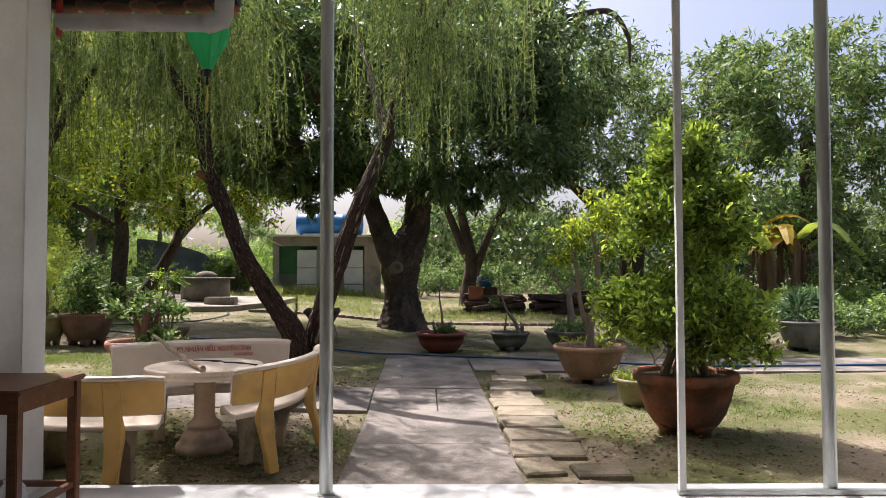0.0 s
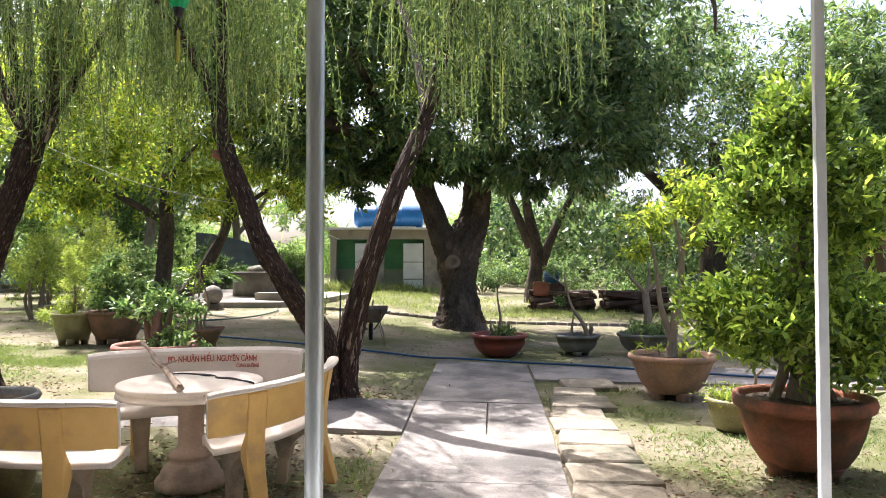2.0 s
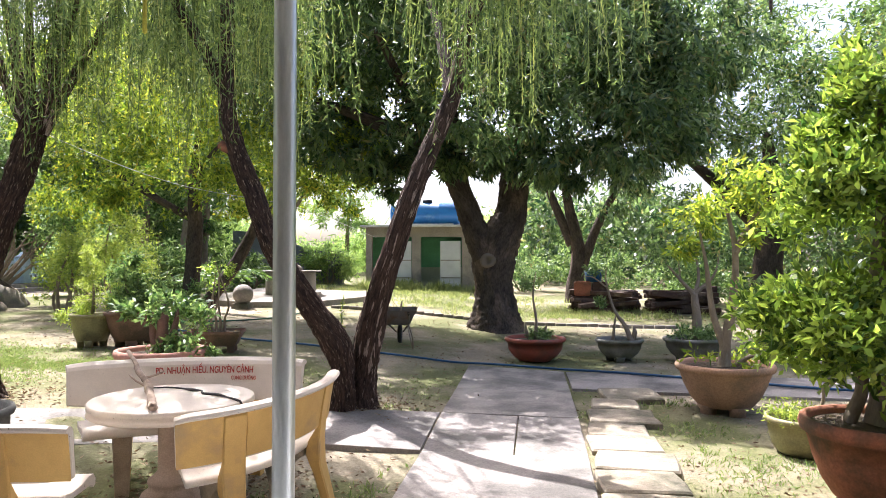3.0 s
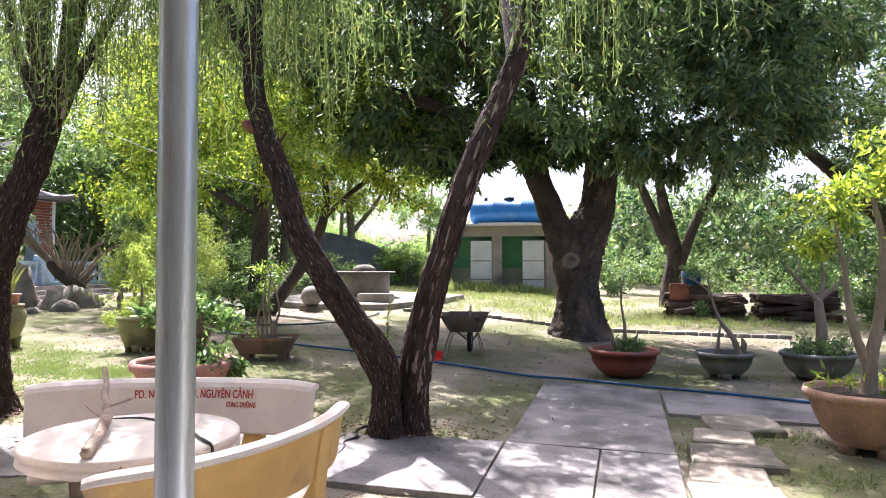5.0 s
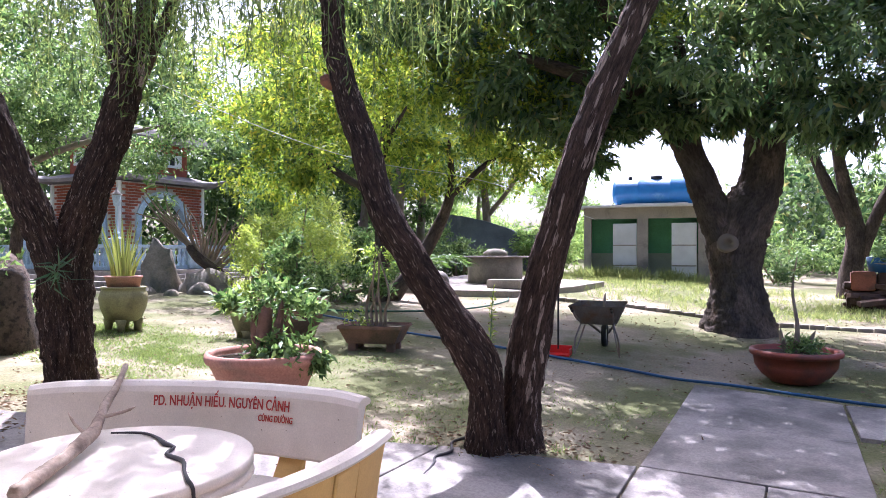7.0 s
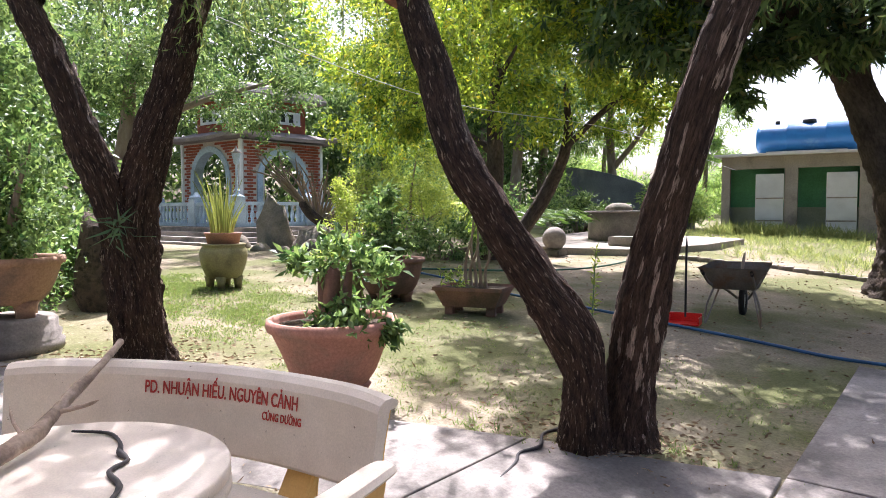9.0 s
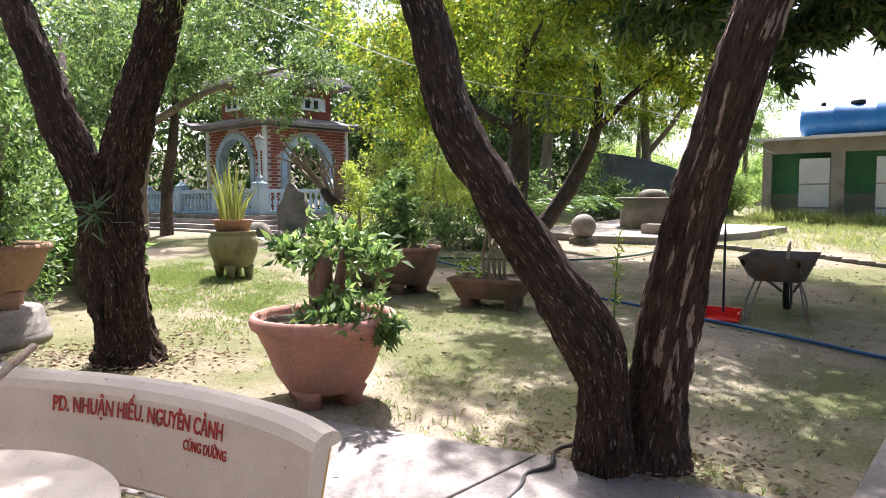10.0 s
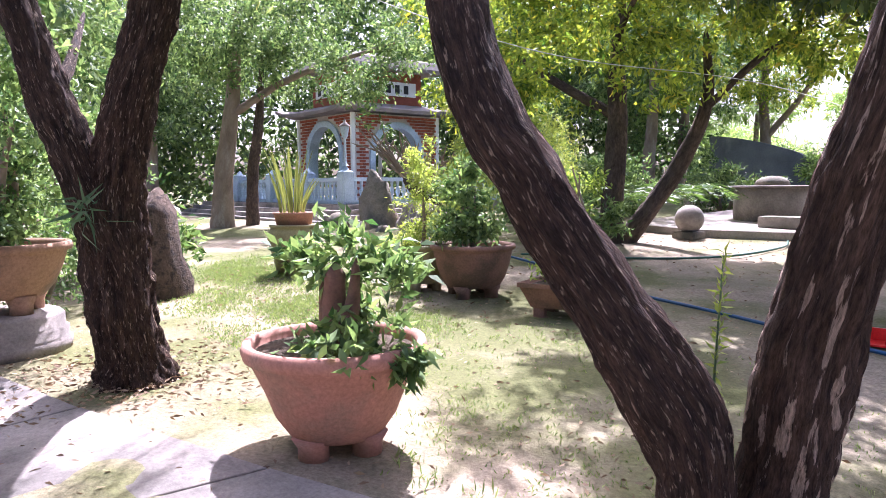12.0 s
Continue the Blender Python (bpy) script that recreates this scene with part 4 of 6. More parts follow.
_, z = pot((1.28, 13.35), 0.36, 0.34, GREYPOT, "grey clay bowl pot", 3, 0.05, 0.62, 0.05, roundness=0.9)
plant("desert_rose", (1.28, 13.35), z, "leaning bare desert rose with forked roots", [([(0.18, 0, 0), (0.1, 0, 0.22), (-0.08, 0.02, 0.5), (-0.2, 0, 0.95), (-0.18, 0, 1.2)], [0.05, 0.035, 0.022, 0.013, 0.006]), ([(-0.1, 0, 0), (-0.08, 0, 0.2), (-0.05, 0, 0.42)], [0.03, 0.02, 0.01]), ([(-0.2, 0, 0.85), (-0.4, 0, 1.0), (-0.55, 0.05, 1.02)], [0.014, 0.01, 0.004]), ([(0.2, 0.05, 0.02), (0.24, 0, 0.14), (0.2, 0, 0.24)], [0.05, 0.04, 0.01])],
      [(-0.4, 0, 0.55, 0.2, 0.15, 0.2, 0.6), (-0.2, 0, 1.15, 0.3, 0.3, 0.2, 1)], POTLEAF, 90, 5, 0.075, 0.022)
_, z = pot((2.42, 13.45), 0.45, 0.36, GREYPOT, "wide grey clay bowl pot", 3, 0.05, 0.62, 0.05, roundness=0.9)
plant("desert_rose", (2.42, 13.45), z, "pale branching desert rose above green ferns", [([(0.05, 0, 0), (0.05, 0, 0.35), (0.02, 0, 0.6), (0.02, 0, 0.75)], [0.085, 0.07, 0.06, 0.05]), ([(0.02, 0, 0.7), (-0.2, 0, 0.95), (-0.45, 0, 1.25)], [0.04, 0.025, 0.01]), ([(0.02, 0, 0.7), (0.1, 0.1, 1.0), (0.05, 0.1, 1.4)], [0.04, 0.025, 0.01]), ([(0.02, 0, 0.72), (0.3, 0, 1.0), (0.4, 0, 1.35)], [0.035, 0.02, 0.008]), ([(-0.2, 0, 0.95), (-0.2, 0.1, 1.2), (-0.3, 0.1, 1.45)], [0.02, 0.012, 0.006])],
      [(0, 0, 0.12, 0.4, 0.38, 0.14, 2), (-0.1, 0, 1.35, 0.6, 0.5, 0.3, 0.8)], POTLEAF, 330, 6, 0.075, 0.018)
_, z = pot((2.12, 10.1), 0.50, 0.52, TERRAPALE, "large pale terracotta pot on feet", 4, 0.06, 0.58, 0.07)
plant("frangipani", (2.12, 10.1), z, "sparse yellow-green potted tree with a pale trunk", [([(0, 0, 0), (0.02, 0, 0.3), (0.1, 0, 0.8), (0.12, 0, 1.3), (0.0, 0, 1.9)], [0.075, 0.055, 0.042, 0.032, 0.012]), ([(0, 0, 0.2), (-0.12, 0, 0.6), (-0.18, 0, 1.1), (-0.25, 0, 1.5)], [0.045, 0.035, 0.022, 0.01]), ([(0.12, 0, 1.25), (0.3, 0, 1.6), (0.5, 0, 1.85)], [0.04, 0.025, 0.01]), ([(0.1, 0, 0.0), (0.3, -0.1, 0.14), (0.6, -0.3, 0.05)], [0.03, 0.02, 0.01])],
      [(-0.3, 0, 1.75, 0.55, 0.5, 0.3, 1), (0.1, 0, 2.1, 0.5, 0.5, 0.3, 1), (0.5, 0.1, 1.8, 0.5, 0.45, 0.35, 1), (-0.55, 0, 1.35, 0.3, 0.3, 0.2, 0.4), (0.3, 0, 1.4, 0.3, 0.3, 0.2, 0.3), (0, 0, 0.06, 0.42, 0.4, 0.06, 0.3)], GUAVA, 380, 5, 0.10, 0.034, spread=0.08)
_, z = pot((2.45, 8.6), 0.32, 0.31, OLIVE, "small mossy olive-brown bowl with herbs", 0, 0.0, 0.75, 0.05, roundness=0.8)
plant("herbs", (2.45, 8.6), z, "low bright green herbs with a pale twig", [([(0.1, 0, 0), (0.15, 0, 0.25), (0.05, 0, 0.45)], [0.02, 0.014, 0.006]), ([(0.15, 0, 0.25), (0.28, 0, 0.4), (0.25, 0, 0.55)], [0.014, 0.01, 0.004])], [(0, 0, 0.03, 0.3, 0.28, 0.09, 1)], LIME, 260, 6, 0.05, 0.016)
_, z = pot((6.9, 13.3), 0.5, 0.55, GREYPOT, "large grey clay pot by the cross path", 3, 0.06, 0.65, 0.06)
plant("agave", (6.9, 13.3), z, "spiky grey-green agave in a clay pot", [], [(0, 0, 0.2, 0.4, 0.4, 0.3, 1)], FERN, 60, 5, 0.35, 0.05, droop=-0.6)
_, z = pot((-3.6, 6.02), 0.37, 0.64, GREYPOT, "tall grey pot with a flat flared rim", 0, 0.0, 0.55, 0.05)
_, z = pot((-3.2, 5.8), 0.18, 0.33, OLIVE, "small olive planter beside the bench", 0, 0.0, 0.7, 0.04)
plant("leafy_shrub", (-3.2, 5.8), z, "broad-leaved green pot plant", [], [(0, 0, 0.1, 0.2, 0.2, 0.12, 1)], POTLEAF, 40, 5, 0.12, 0.05)
carved = thing("carved_stone_block", (-3.42, 5.15, gz(-3.42, 5.15)), "grey weathered stone block with a carved panel", "stone block", turn=4)
part("block", box(-0.24, -0.13, -0.05, 0.24, 0.13, 0.60, 0.015), SHEDWALL, carved)
part("moulding", box(-0.26, -0.15, 0.60, 0.26, 0.15, 0.65, 0.012), SHEDWALL, carved)
part("panel", box(-0.17, -0.148, 0.12, 0.17, -0.128, 0.50, 0.012), DARKWALL, carved, "darker carved panel")
part("boss", lathe([(0.0, 0.03), (0.05, 0.022), (0.085, 0.0)], 20), SHEDWALL, carved).matrix_local = pose(0, -0.146, 0.31, 90, 0, 0)

# ---- trees ----
def grown(name, base, label, stems, category="tree"):
    t = thing(name, base, label, category)
    for nm, bark, pts, radii, segs, rough in stems:
        radii = [r * (0.87 if r < 0.25 else 0.8) for r in radii] if segs > 50 else radii
        part(nm, tube([tuple(np.array(p) - np.array(base)) for p in pts], radii, segs, 0.032 if segs > 16 else 0.08, rough, 5), bark, t, smooth=True)
    return t


def strands(t, base, n, boxes, drop, per, length=0.085, width=0.013, name="hanging_foliage"):
    """Hanging leafy strands under the boughs; boxes: (x, y, z, half sizes)."""
    b = np.array(boxes)[RNG.choice(len(boxes), n, p=np.array([q[3] * q[4] for q in boxes]) / sum(q[3] * q[4] for q in boxes))]
    s = b[:, :3] + RNG.uniform(-1, 1, (n, 3)) * b[:, 3:]
    knots = s[RNG.integers(0, n, n // 7)]
    s = knots[RNG.integers(0, len(knots), n)] + RNG.normal(0, 0.13, (n, 3))
    v, f = weeping(s, drop, per, length, width)
    return part(name, (v - np.array(base), f), WILLOW, t)


B1 = (-1.76, 9.1, gz(-1.76, 9.1))
t1 = grown("weeping_tree", B1, "twin-stemmed weeping tree with shaggy dark bark", [
    ("trunk", BARK, [(-1.90, 8.94, -0.05), (-1.85, 8.88, 0.25), (-1.82, 8.83, 0.5), (-1.82, 8.80, 0.65), (-1.855, 8.76, 0.8), (-1.93, 8.71, 0.95), (-2.016, 8.661, 1.1), (-2.106, 8.611, 1.25), (-2.195, 8.556, 1.4), (-2.268, 8.514, 1.55), (-2.36, 8.467, 1.7), (-2.50, 8.46, 2.0), (-2.624, 8.499, 2.3), (-2.764, 8.527, 2.6), (-2.874, 8.546, 2.9), (-2.943, 8.557, 3.2), (-2.95, 8.55, 3.9), (-2.8, 8.3, 5.2)], [0.26, 0.16, 0.14, 0.145, 0.16, 0.152, 0.14, 0.135, 0.13, 0.13, 0.13, 0.12, 0.115, 0.115, 0.105, 0.10, 0.09, 0.05], 80, 0.13),
    ("trunk", BARKPALE, [(-1.75, 9.18, -0.05), (-1.725, 9.15, 0.3), (-1.666, 9.117, 0.6), (-1.581, 9.04, 1.0), (-1.447, 8.94, 1.4), (-1.285, 8.83, 1.8), (-1.137, 8.78, 2.2), (-0.992, 8.813, 2.6), (-0.853, 8.876, 2.95), (-0.723, 8.92, 3.3), (-0.54, 8.9, 4.0), (-0.2, 8.7, 5.2)], [0.33, 0.20, 0.17, 0.155, 0.145, 0.13, 0.125, 0.115, 0.11, 0.10, 0.085, 0.05], 80, 0.13),
    ("stub", CUTWOOD, [(-2.80, 8.53, 2.72), (-2.94, 8.50, 2.79), (-3.0, 8.48, 2.83)], [0.055, 0.05, 0.042], 12, 0.1),
    ("limb", BARK, [(-2.94, 8.56, 3.35), (-3.4, 8.4, 4.2), (-4.1, 8.2, 5.2)], [0.07, 0.05, 0.02], 10, 0.1),
    ("limb", BARK, [(-0.72, 8.91, 3.28), (-0.95, 9.45, 4.2), (-1.3, 10.0, 5.2)], [0.07, 0.05, 0.02], 10, 0.1),
    ("limb", BARK, [(-0.53, 8.89, 4.05), (0.2, 8.2, 5.0), (0.7, 7.8, 5.6)], [0.06, 0.04, 0.02], 10, 0.1)])
strands(t1, B1, 620, [(-3.6, 8.0, 4.9, 1.3, 0.9, 0.5), (-3.0, 8.8, 5.2, 1.0, 0.8, 0.4)], 1.6, 46)
strands(t1, B1, 230, [(0.25, 8.1, 5.0, 0.75, 0.6, 0.35), (-0.5, 8.6, 5.2, 0.5, 0.6, 0.3)], 1.75, 46)
part("crown", tuple(a - (np.array(B1) if i == 0 else 0) for i, a in enumerate(crown([(-3.2, 8.4, 6.0, 1.9, 1.5, 0.7), (0, 8.4, 6.1, 1.7, 1.5, 0.7), (-1.5, 9, 6.4, 2.0, 1.5, 0.7)], 2400, 9, 0.09, 0.016))), WILLOW, t1)
B2 = (-5.42, 8.14, gz(-5.42, 8.14))
t2 = grown("weeping_tree", B2, "forked weeping tree with shaggy dark brown bark", [
    ("trunk", BARK, [(-5.37, 8.15, 0.15), (-5.35, 8.125, 0.48), (-5.345, 8.086, 0.8), (-5.34, 8.057, 1.15), (-5.25, 8.067, 1.6), (-5.12, 8.112, 2.0), (-5.02, 8.205, 2.4), (-4.95, 8.292, 2.8), (-4.86, 8.36, 3.3)], [0.38, 0.25, 0.235, 0.25, 0.185, 0.165, 0.155, 0.16, 0.11], 88, 0.18),
    ("trunk", BARK, [(-5.29, 8.06, 1.0), (-5.30, 7.96, 1.35), (-5.35, 7.85, 1.75), (-5.45, 7.75, 2.1), (-5.59, 7.67, 2.5), (-5.92, 7.48, 3.3)], [0.17, 0.165, 0.155, 0.145, 0.135, 0.11], 64, 0.18),
    *[("limb", BARKPALE, [(-4.98 + 0.02 * k, 8.36, 2.95), (-5.0 + 0.10 * (k - 3), 8.39 + 0.06 * math.sin(k * 2), 3.5), (-5.03 + 0.24 * (k - 3), 8.44 + 0.3 * math.sin(k * 2), 4.7)], [0.06, 0.05, 0.025], 10, 0.1) for k in range(8)],
    ("limb", BARK, [(-5.8, 7.6, 3.1), (-6.4, 7.3, 3.8), (-7.2, 7.0, 4.6)], [0.08, 0.06, 0.02], 10, 0.1),
    ("limb", BARK, [(-5.56, 7.8, 2.1), (-6.0, 8.0, 2.35), (-6.8, 8.3, 2.9)], [0.05, 0.04, 0.015], 10, 0.1)])
strands(t2, B2, 520, [(-5.0, 8.3, 4.9, 1.4, 1.1, 0.6), (-6.5, 7.5, 4.8, 1.3, 1.2, 0.6), (-4.3, 9.2, 5.1, 1.0, 0.8, 0.5)], 1.35, 42)
part("crown", tuple(a - (np.array(B2) if i == 0 else 0) for i, a in enumerate(crown([(-4.8, 8.3, 5.9, 1.8, 1.6, 0.7), (-6.6, 7.4, 5.7, 1.8, 1.5, 0.7)], 2200, 9, 0.09, 0.016))), WILLOW, t2)
for place in ((-5.17, 7.86, 1.40),):
    epi = thing("epiphyte", place, "small strappy epiphyte growing on the tree trunk", "plant")
    part("leaves", leaves(np.zeros((26, 3)) + RNG.normal(0, 0.02, (26, 3)), RNG.normal(size=(26, 3)) * 0.6 + np.array([0.5, -0.4, -0.35]), 0.22, 0.02, 0.25), FERN, epi)

BM = (-1.0, 17.0, gz(-1.0, 17.0))
mango = grown("mango_tree", BM, "old mango tree with a thick dark trunk and a cut knot", [
    ("trunk", MANGOBARK, [(-0.99, 17.0, -0.05), (-0.99, 17.0, 0.35), (-1.0, 17.0, 0.7), (-1.02, 17.0, 1.25), (-1.03, 17.0, 1.7), (-0.92, 17.03, 2.1), (-0.68, 17.15, 2.66), (-0.6, 17.2, 3.3), (-0.55, 17.1, 4.2), (-0.4, 16.9, 5.4)], [0.80, 0.58, 0.46, 0.38, 0.46, 0.44, 0.34, 0.31, 0.25, 0.16], 48, 0.12),
    ("limb", MANGOBARK, [(-1.16, 16.94, 1.7), (-1.34, 16.85, 2.2), (-1.50, 16.76, 2.66), (-1.66, 16.68, 3.1), (-1.92, 16.54, 3.6), (-2.5, 16.2, 4.15), (-3.3, 15.7, 4.5), (-4.4, 15.2, 4.9)], [0.30, 0.28, 0.25, 0.235, 0.21, 0.18, 0.13, 0.06], 32, 0.12),
    ("limb", MANGOBARK, [(-1.66, 16.68, 3.1), (-1.72, 16.7, 3.8), (-1.9, 16.6, 5.2)], [0.16, 0.15, 0.09], 20, 0.1),
    ("limb", MANGOBARK, [(-2.3, 16.3, 4.0), (-2.5, 15.0, 4.9), (-2.7, 13.4, 5.6)], [0.13, 0.10, 0.05], 16, 0.1),
    ("limb", MANGOBARK, [(-0.5, 17.0, 4.6), (0.6, 16.5, 6.8), (1.9, 16, 7.75), (2.8, 16, 7.5), (3.85, 16, 7.65), (4.3, 16, 7.1), (4.35, 16, 6.4)], [0.14, 0.12, 0.10, 0.09, 0.07, 0.05, 0.03], 14, 0.12)])
part("knot", lathe([(0.0, -0.03), (0.05, -0.03), (0.07, 0.05), (0.13, 0.05), (0.16, 0.0), (0.15, -0.1)], 28, 0.05), GREYBARK, mango, "pale healed scar of a cut limb", smooth=True).matrix_local = pose(-0.10, -0.50, 1.45, 90, 0, 8)
# the last six blobs are high forward foliage added to shade the sand
part("crown", crown([(-2.6, -1.6, 4.3, 1.9, 1.6, 1.1), (-0.2, -1.9, 4.4, 1.7, 1.5, 1.1), (2.2, -1.2, 4.2, 2.0, 1.8, 1.3), (-4.0, -0.6, 5.2, 2.0, 2.0, 1.3), (0, 0, 6.8, 3.6, 3.0, 1.9), (3.6, 0, 6.2, 2.2, 2.2, 2.0), (-4.6, 0.5, 7.0, 2.4, 2.4, 1.6), (1.0, -0.6, 3.4, 0.8, 0.7, 0.6), (-1.5, -1.2, 3.6, 0.9, 0.7, 0.5), (0.1, -1.4, 3.6, 0.9, 0.6, 0.5), (-2.4, -1.0, 3.3, 0.9, 0.7, 0.6), (-0.6, -0.4, 3.9, 1.1, 0.6, 0.5), (-1.1, -0.9, 3.4, 0.8, 0.5, 0.4, 1.2), (-0.2, -0.9, 3.5, 0.7, 0.5, 0.35, 0.9), (-2.0, -1.1, 3.1, 0.7, 0.5, 0.4, 0.9), (0.2, -0.2, 4.6, 1.4, 0.8, 0.8), (1.9, -0.8, 3.3, 1.0, 0.8, 0.7), (2.9, -0.6, 3.9, 1.2, 1.0, 0.9), (-3.4, -1.0, 4.0, 1.0, 0.9, 0.6), (-2.6, -4.4, 6.0, 1.7, 1.4, 0.6), (-0.9, -4.2, 6.1, 1.6, 1.4, 0.6), (-2.4, -3.6, 5.6, 2.2, 1.6, 0.9), (0.6, -3.8, 5.6, 2.2, 1.6, 0.9), (-4.8, -2.6, 5.6, 1.6, 1.6, 0.9), (-3.4, -3.4, 6.6, 2.4, 1.8, 0.8)], 10600, 9, 0.23, 0.056, 0.13, 0.65), MANGO, mango)

tree("mango_tree", (0.9, 24.5, gz(0.9, 24.5)), "dark mango tree with several stems", [([(0, 0, -0.1), (0, 0, 0.6), (0.1, 0, 1.6), (-0.2, 0, 3.0), (-0.4, 0, 4.5)], [0.36, 0.27, 0.22, 0.16, 0.09]), ([(0.2, 0, 1.0), (0.6, 0, 2.2), (1.1, 0, 3.2), (1.9, -0.3, 4.6)], [0.16, 0.14, 0.11, 0.06]), ([(-0.1, 0, 1.8), (-0.6, 0, 3.0), (-1.1, 0, 4.3)], [0.16, 0.13, 0.07])],
     [(0.2, -1.6, 3.4, 2.2, 1.2, 0.8), (-1.5, -1, 5.2, 2.4, 2.0, 1.6), (1.5, -1, 5.0, 2.4, 2.2, 1.8), (3.6, -0.8, 4.0, 1.8, 1.8, 1.6), (0.5, 0, 7.2, 3.4, 3, 2.0), (4.5, 0, 6.8, 2.4, 2.2, 2.4), (0, 0, 9.2, 3.4, 3, 2.0)], MANGOBARK, MANGO, 2700, 9, 0.22, 0.055, 16, 0.1, 0.55)
tree("mango_tree", (6.2, 23.0, gz(6.2, 23.0)), "broad dark mango tree", [([(0, 0, -0.1), (0, 0, 1.2), (0.2, 0, 3.0), (0, 0, 5)], [0.5, 0.4, 0.3, 0.12]), ([(0.1, 0, 2.0), (-1.2, 0, 3.4), (-2.4, -0.4, 4.4)], [0.25, 0.2, 0.08])],
     [(-1.5, -1.2, 4.0, 2.0, 1.8, 1.6), (1.0, -1, 4.4, 2.4, 2.2, 2.0), (0, 0, 6.6, 3.0, 3, 2.0), (-3.0, -0.6, 5.8, 2.0, 1.9, 1.8), (-1.2, 0, 8.2, 2.4, 2.4, 1.8)], MANGOBARK, MANGO_LIT, 1800, 9, 0.22, 0.055, 16, 0.1, 0.5)
tree("mango_tree", (11.0, 21.0, gz(11, 21)), "huge dark mango tree with low branches", [([(0, 0, -0.1), (0, 0, 1.4), (0.2, 0, 3.2), (0, 0, 5.5)], [0.7, 0.55, 0.4, 0.15]), ([(0, 0, 1.3), (-1.2, -0.3, 2.6), (-2.4, -0.4, 3.6)], [0.3, 0.24, 0.1])],
     [(-1.8, -1.6, 3.6, 2.4, 2.0, 1.7), (1.6, -1.6, 3.8, 2.4, 2.2, 1.9), (0, 0, 6.4, 3.4, 3.2, 2.2), (4.2, 0, 4.4, 2.2, 2.4, 2.4), (-2.8, 0, 6.0, 1.9, 2, 2.2), (-0.5, 0, 7.2, 2.6, 2.6, 1.6), (-1.0, -1.5, 2.2, 2.6, 1.6, 1.2)], MANGOBARK, MANGO_LIT, 4600, 9, 0.24, 0.06, 16, 0.1, 0.45)
tree("guava_tree", (-7.45, 16.1, gz(-7.45, 16.1)), "spreading fruit tree with bright yellow-green leaves", [
    ([(-0.1, 0, -0.1), (-0.05, 0, 0.8), (0.02, 0, 1.8), (0.0, 0, 2.8), (0.1, 0, 4.0)], [0.2, 0.17, 0.16, 0.13, 0.05]),
    ([(0.05, 0.2, 0.0), (0.45, 0.35, 0.6), (0.9, 0.55, 1.4), (1.2, 0.6, 2.2), (1.2, 0.5, 3.2)], [0.16, 0.14, 0.13, 0.09, 0.04]),
    ([(0.0, 0, 2.0), (-0.9, -0.4, 2.6), (-1.8, -0.6, 3.2)], [0.09, 0.07, 0.03]), ([(0.0, 0, 2.4), (0.6, -0.8, 3.0), (1.4, -1.4, 3.5)], [0.08, 0.06, 0.02]), ([(1.1, 0.6, 2.0), (2.0, 0.6, 2.7), (2.8, 0.4, 3.0)], [0.06, 0.05, 0.02])],
    [(-1.8, -0.6, 3.2, 1.4, 1.4, 0.9), (0.0, -0.9, 3.4, 1.6, 1.4, 1.0), (1.8, -0.2, 3.1, 1.5, 1.5, 0.95), (0.2, 0, 4.6, 2.4, 2.0, 1.1), (3.0, 0.2, 2.9, 1.1, 1.2, 0.8), (-3.0, 0, 3.0, 1.2, 1.2, 1.0), (-1.6, 0.8, 4.2, 1.8, 1.6, 1.0), (0.6, -0.6, 2.2, 0.9, 0.7, 0.35), (-1.0, 0.5, 6.0, 2.8, 2.2, 1.3), (-3.4, 0.5, 4.8, 1.8, 1.8, 1.4), (2.6, 0.2, 4.3, 1.7, 1.6, 1.2), (4.0, 0.8, 3.9, 1.3, 1.4, 1.0), (4.3, 1.0, 5.0, 1.4, 1.4, 0.9)],
    MANGOBARK, GUAVA, 8000, 6, 0.13, 0.046, 14, 0.12, 0.25)

tree("garden_tree", (-10.6, 27.6, gz(-10.6, 27.6)), "leafy garden tree beyond the well", [([(0, 0, -0.1), (0.1, 0, 1.5), (0.0, 0, 3.2), (0.2, 0, 5.0)], [0.2, 0.16, 0.12, 0.05]), ([(0.05, 0, 1.8), (1.0, 0.2, 3.0), (1.6, 0.2, 4.0)], [0.1, 0.07, 0.03])], [(0, 0, 3.6, 1.7, 1.6, 0.9), (0.6, 0, 5.0, 2.0, 1.8, 1.1), (-1.0, 0, 4.8, 1.6, 1.5, 1.1), (1.8, 0, 3.9, 1.0, 1.0, 0.7), (0.2, 0, 6.4, 1.8, 1.6, 1.0)], GREYBARK, GUAVA, 2300, 7, 0.15, 0.05, 12)

# ---- washroom shed with the water tank ----
sx0, sy0 = -6.25, 25.6
shed = thing("washroom_shed", (sx0, sy0, 0.70), "grey rendered washroom shed with green-walled stalls", "shed", turn=6.0)
W, D, H = 3.95, 2.2, 2.24
part("wall", box(0, 0, -0.2, 0.22, 0.14, H), SHEDWALL, shed)
part("wall", box(1.60, 0, -0.2, 1.92, 0.14, H), SHEDWALL, shed)
part("wall", box(3.34, 0, -0.2, W, 0.14, H), SHEDWALL, shed)
part("wall", box(0.22, 0, 1.90, 1.60, 0.14, H), SHEDWALL, shed)
part("wall", box(1.92, 0, 1.90, 3.34, 0.14, H), SHEDWALL, shed)
part("wall", box(0, 0.14, -0.2, 0.14, D, H), SHEDWALL, shed)
part("wall", box(W - 0.14, 0.14, -0.2, W, D, H), SHEDWALL, shed)
part("wall", box(0.14, D - 0.14, -0.2, W - 0.14, D, H), SHEDWALL, shed)
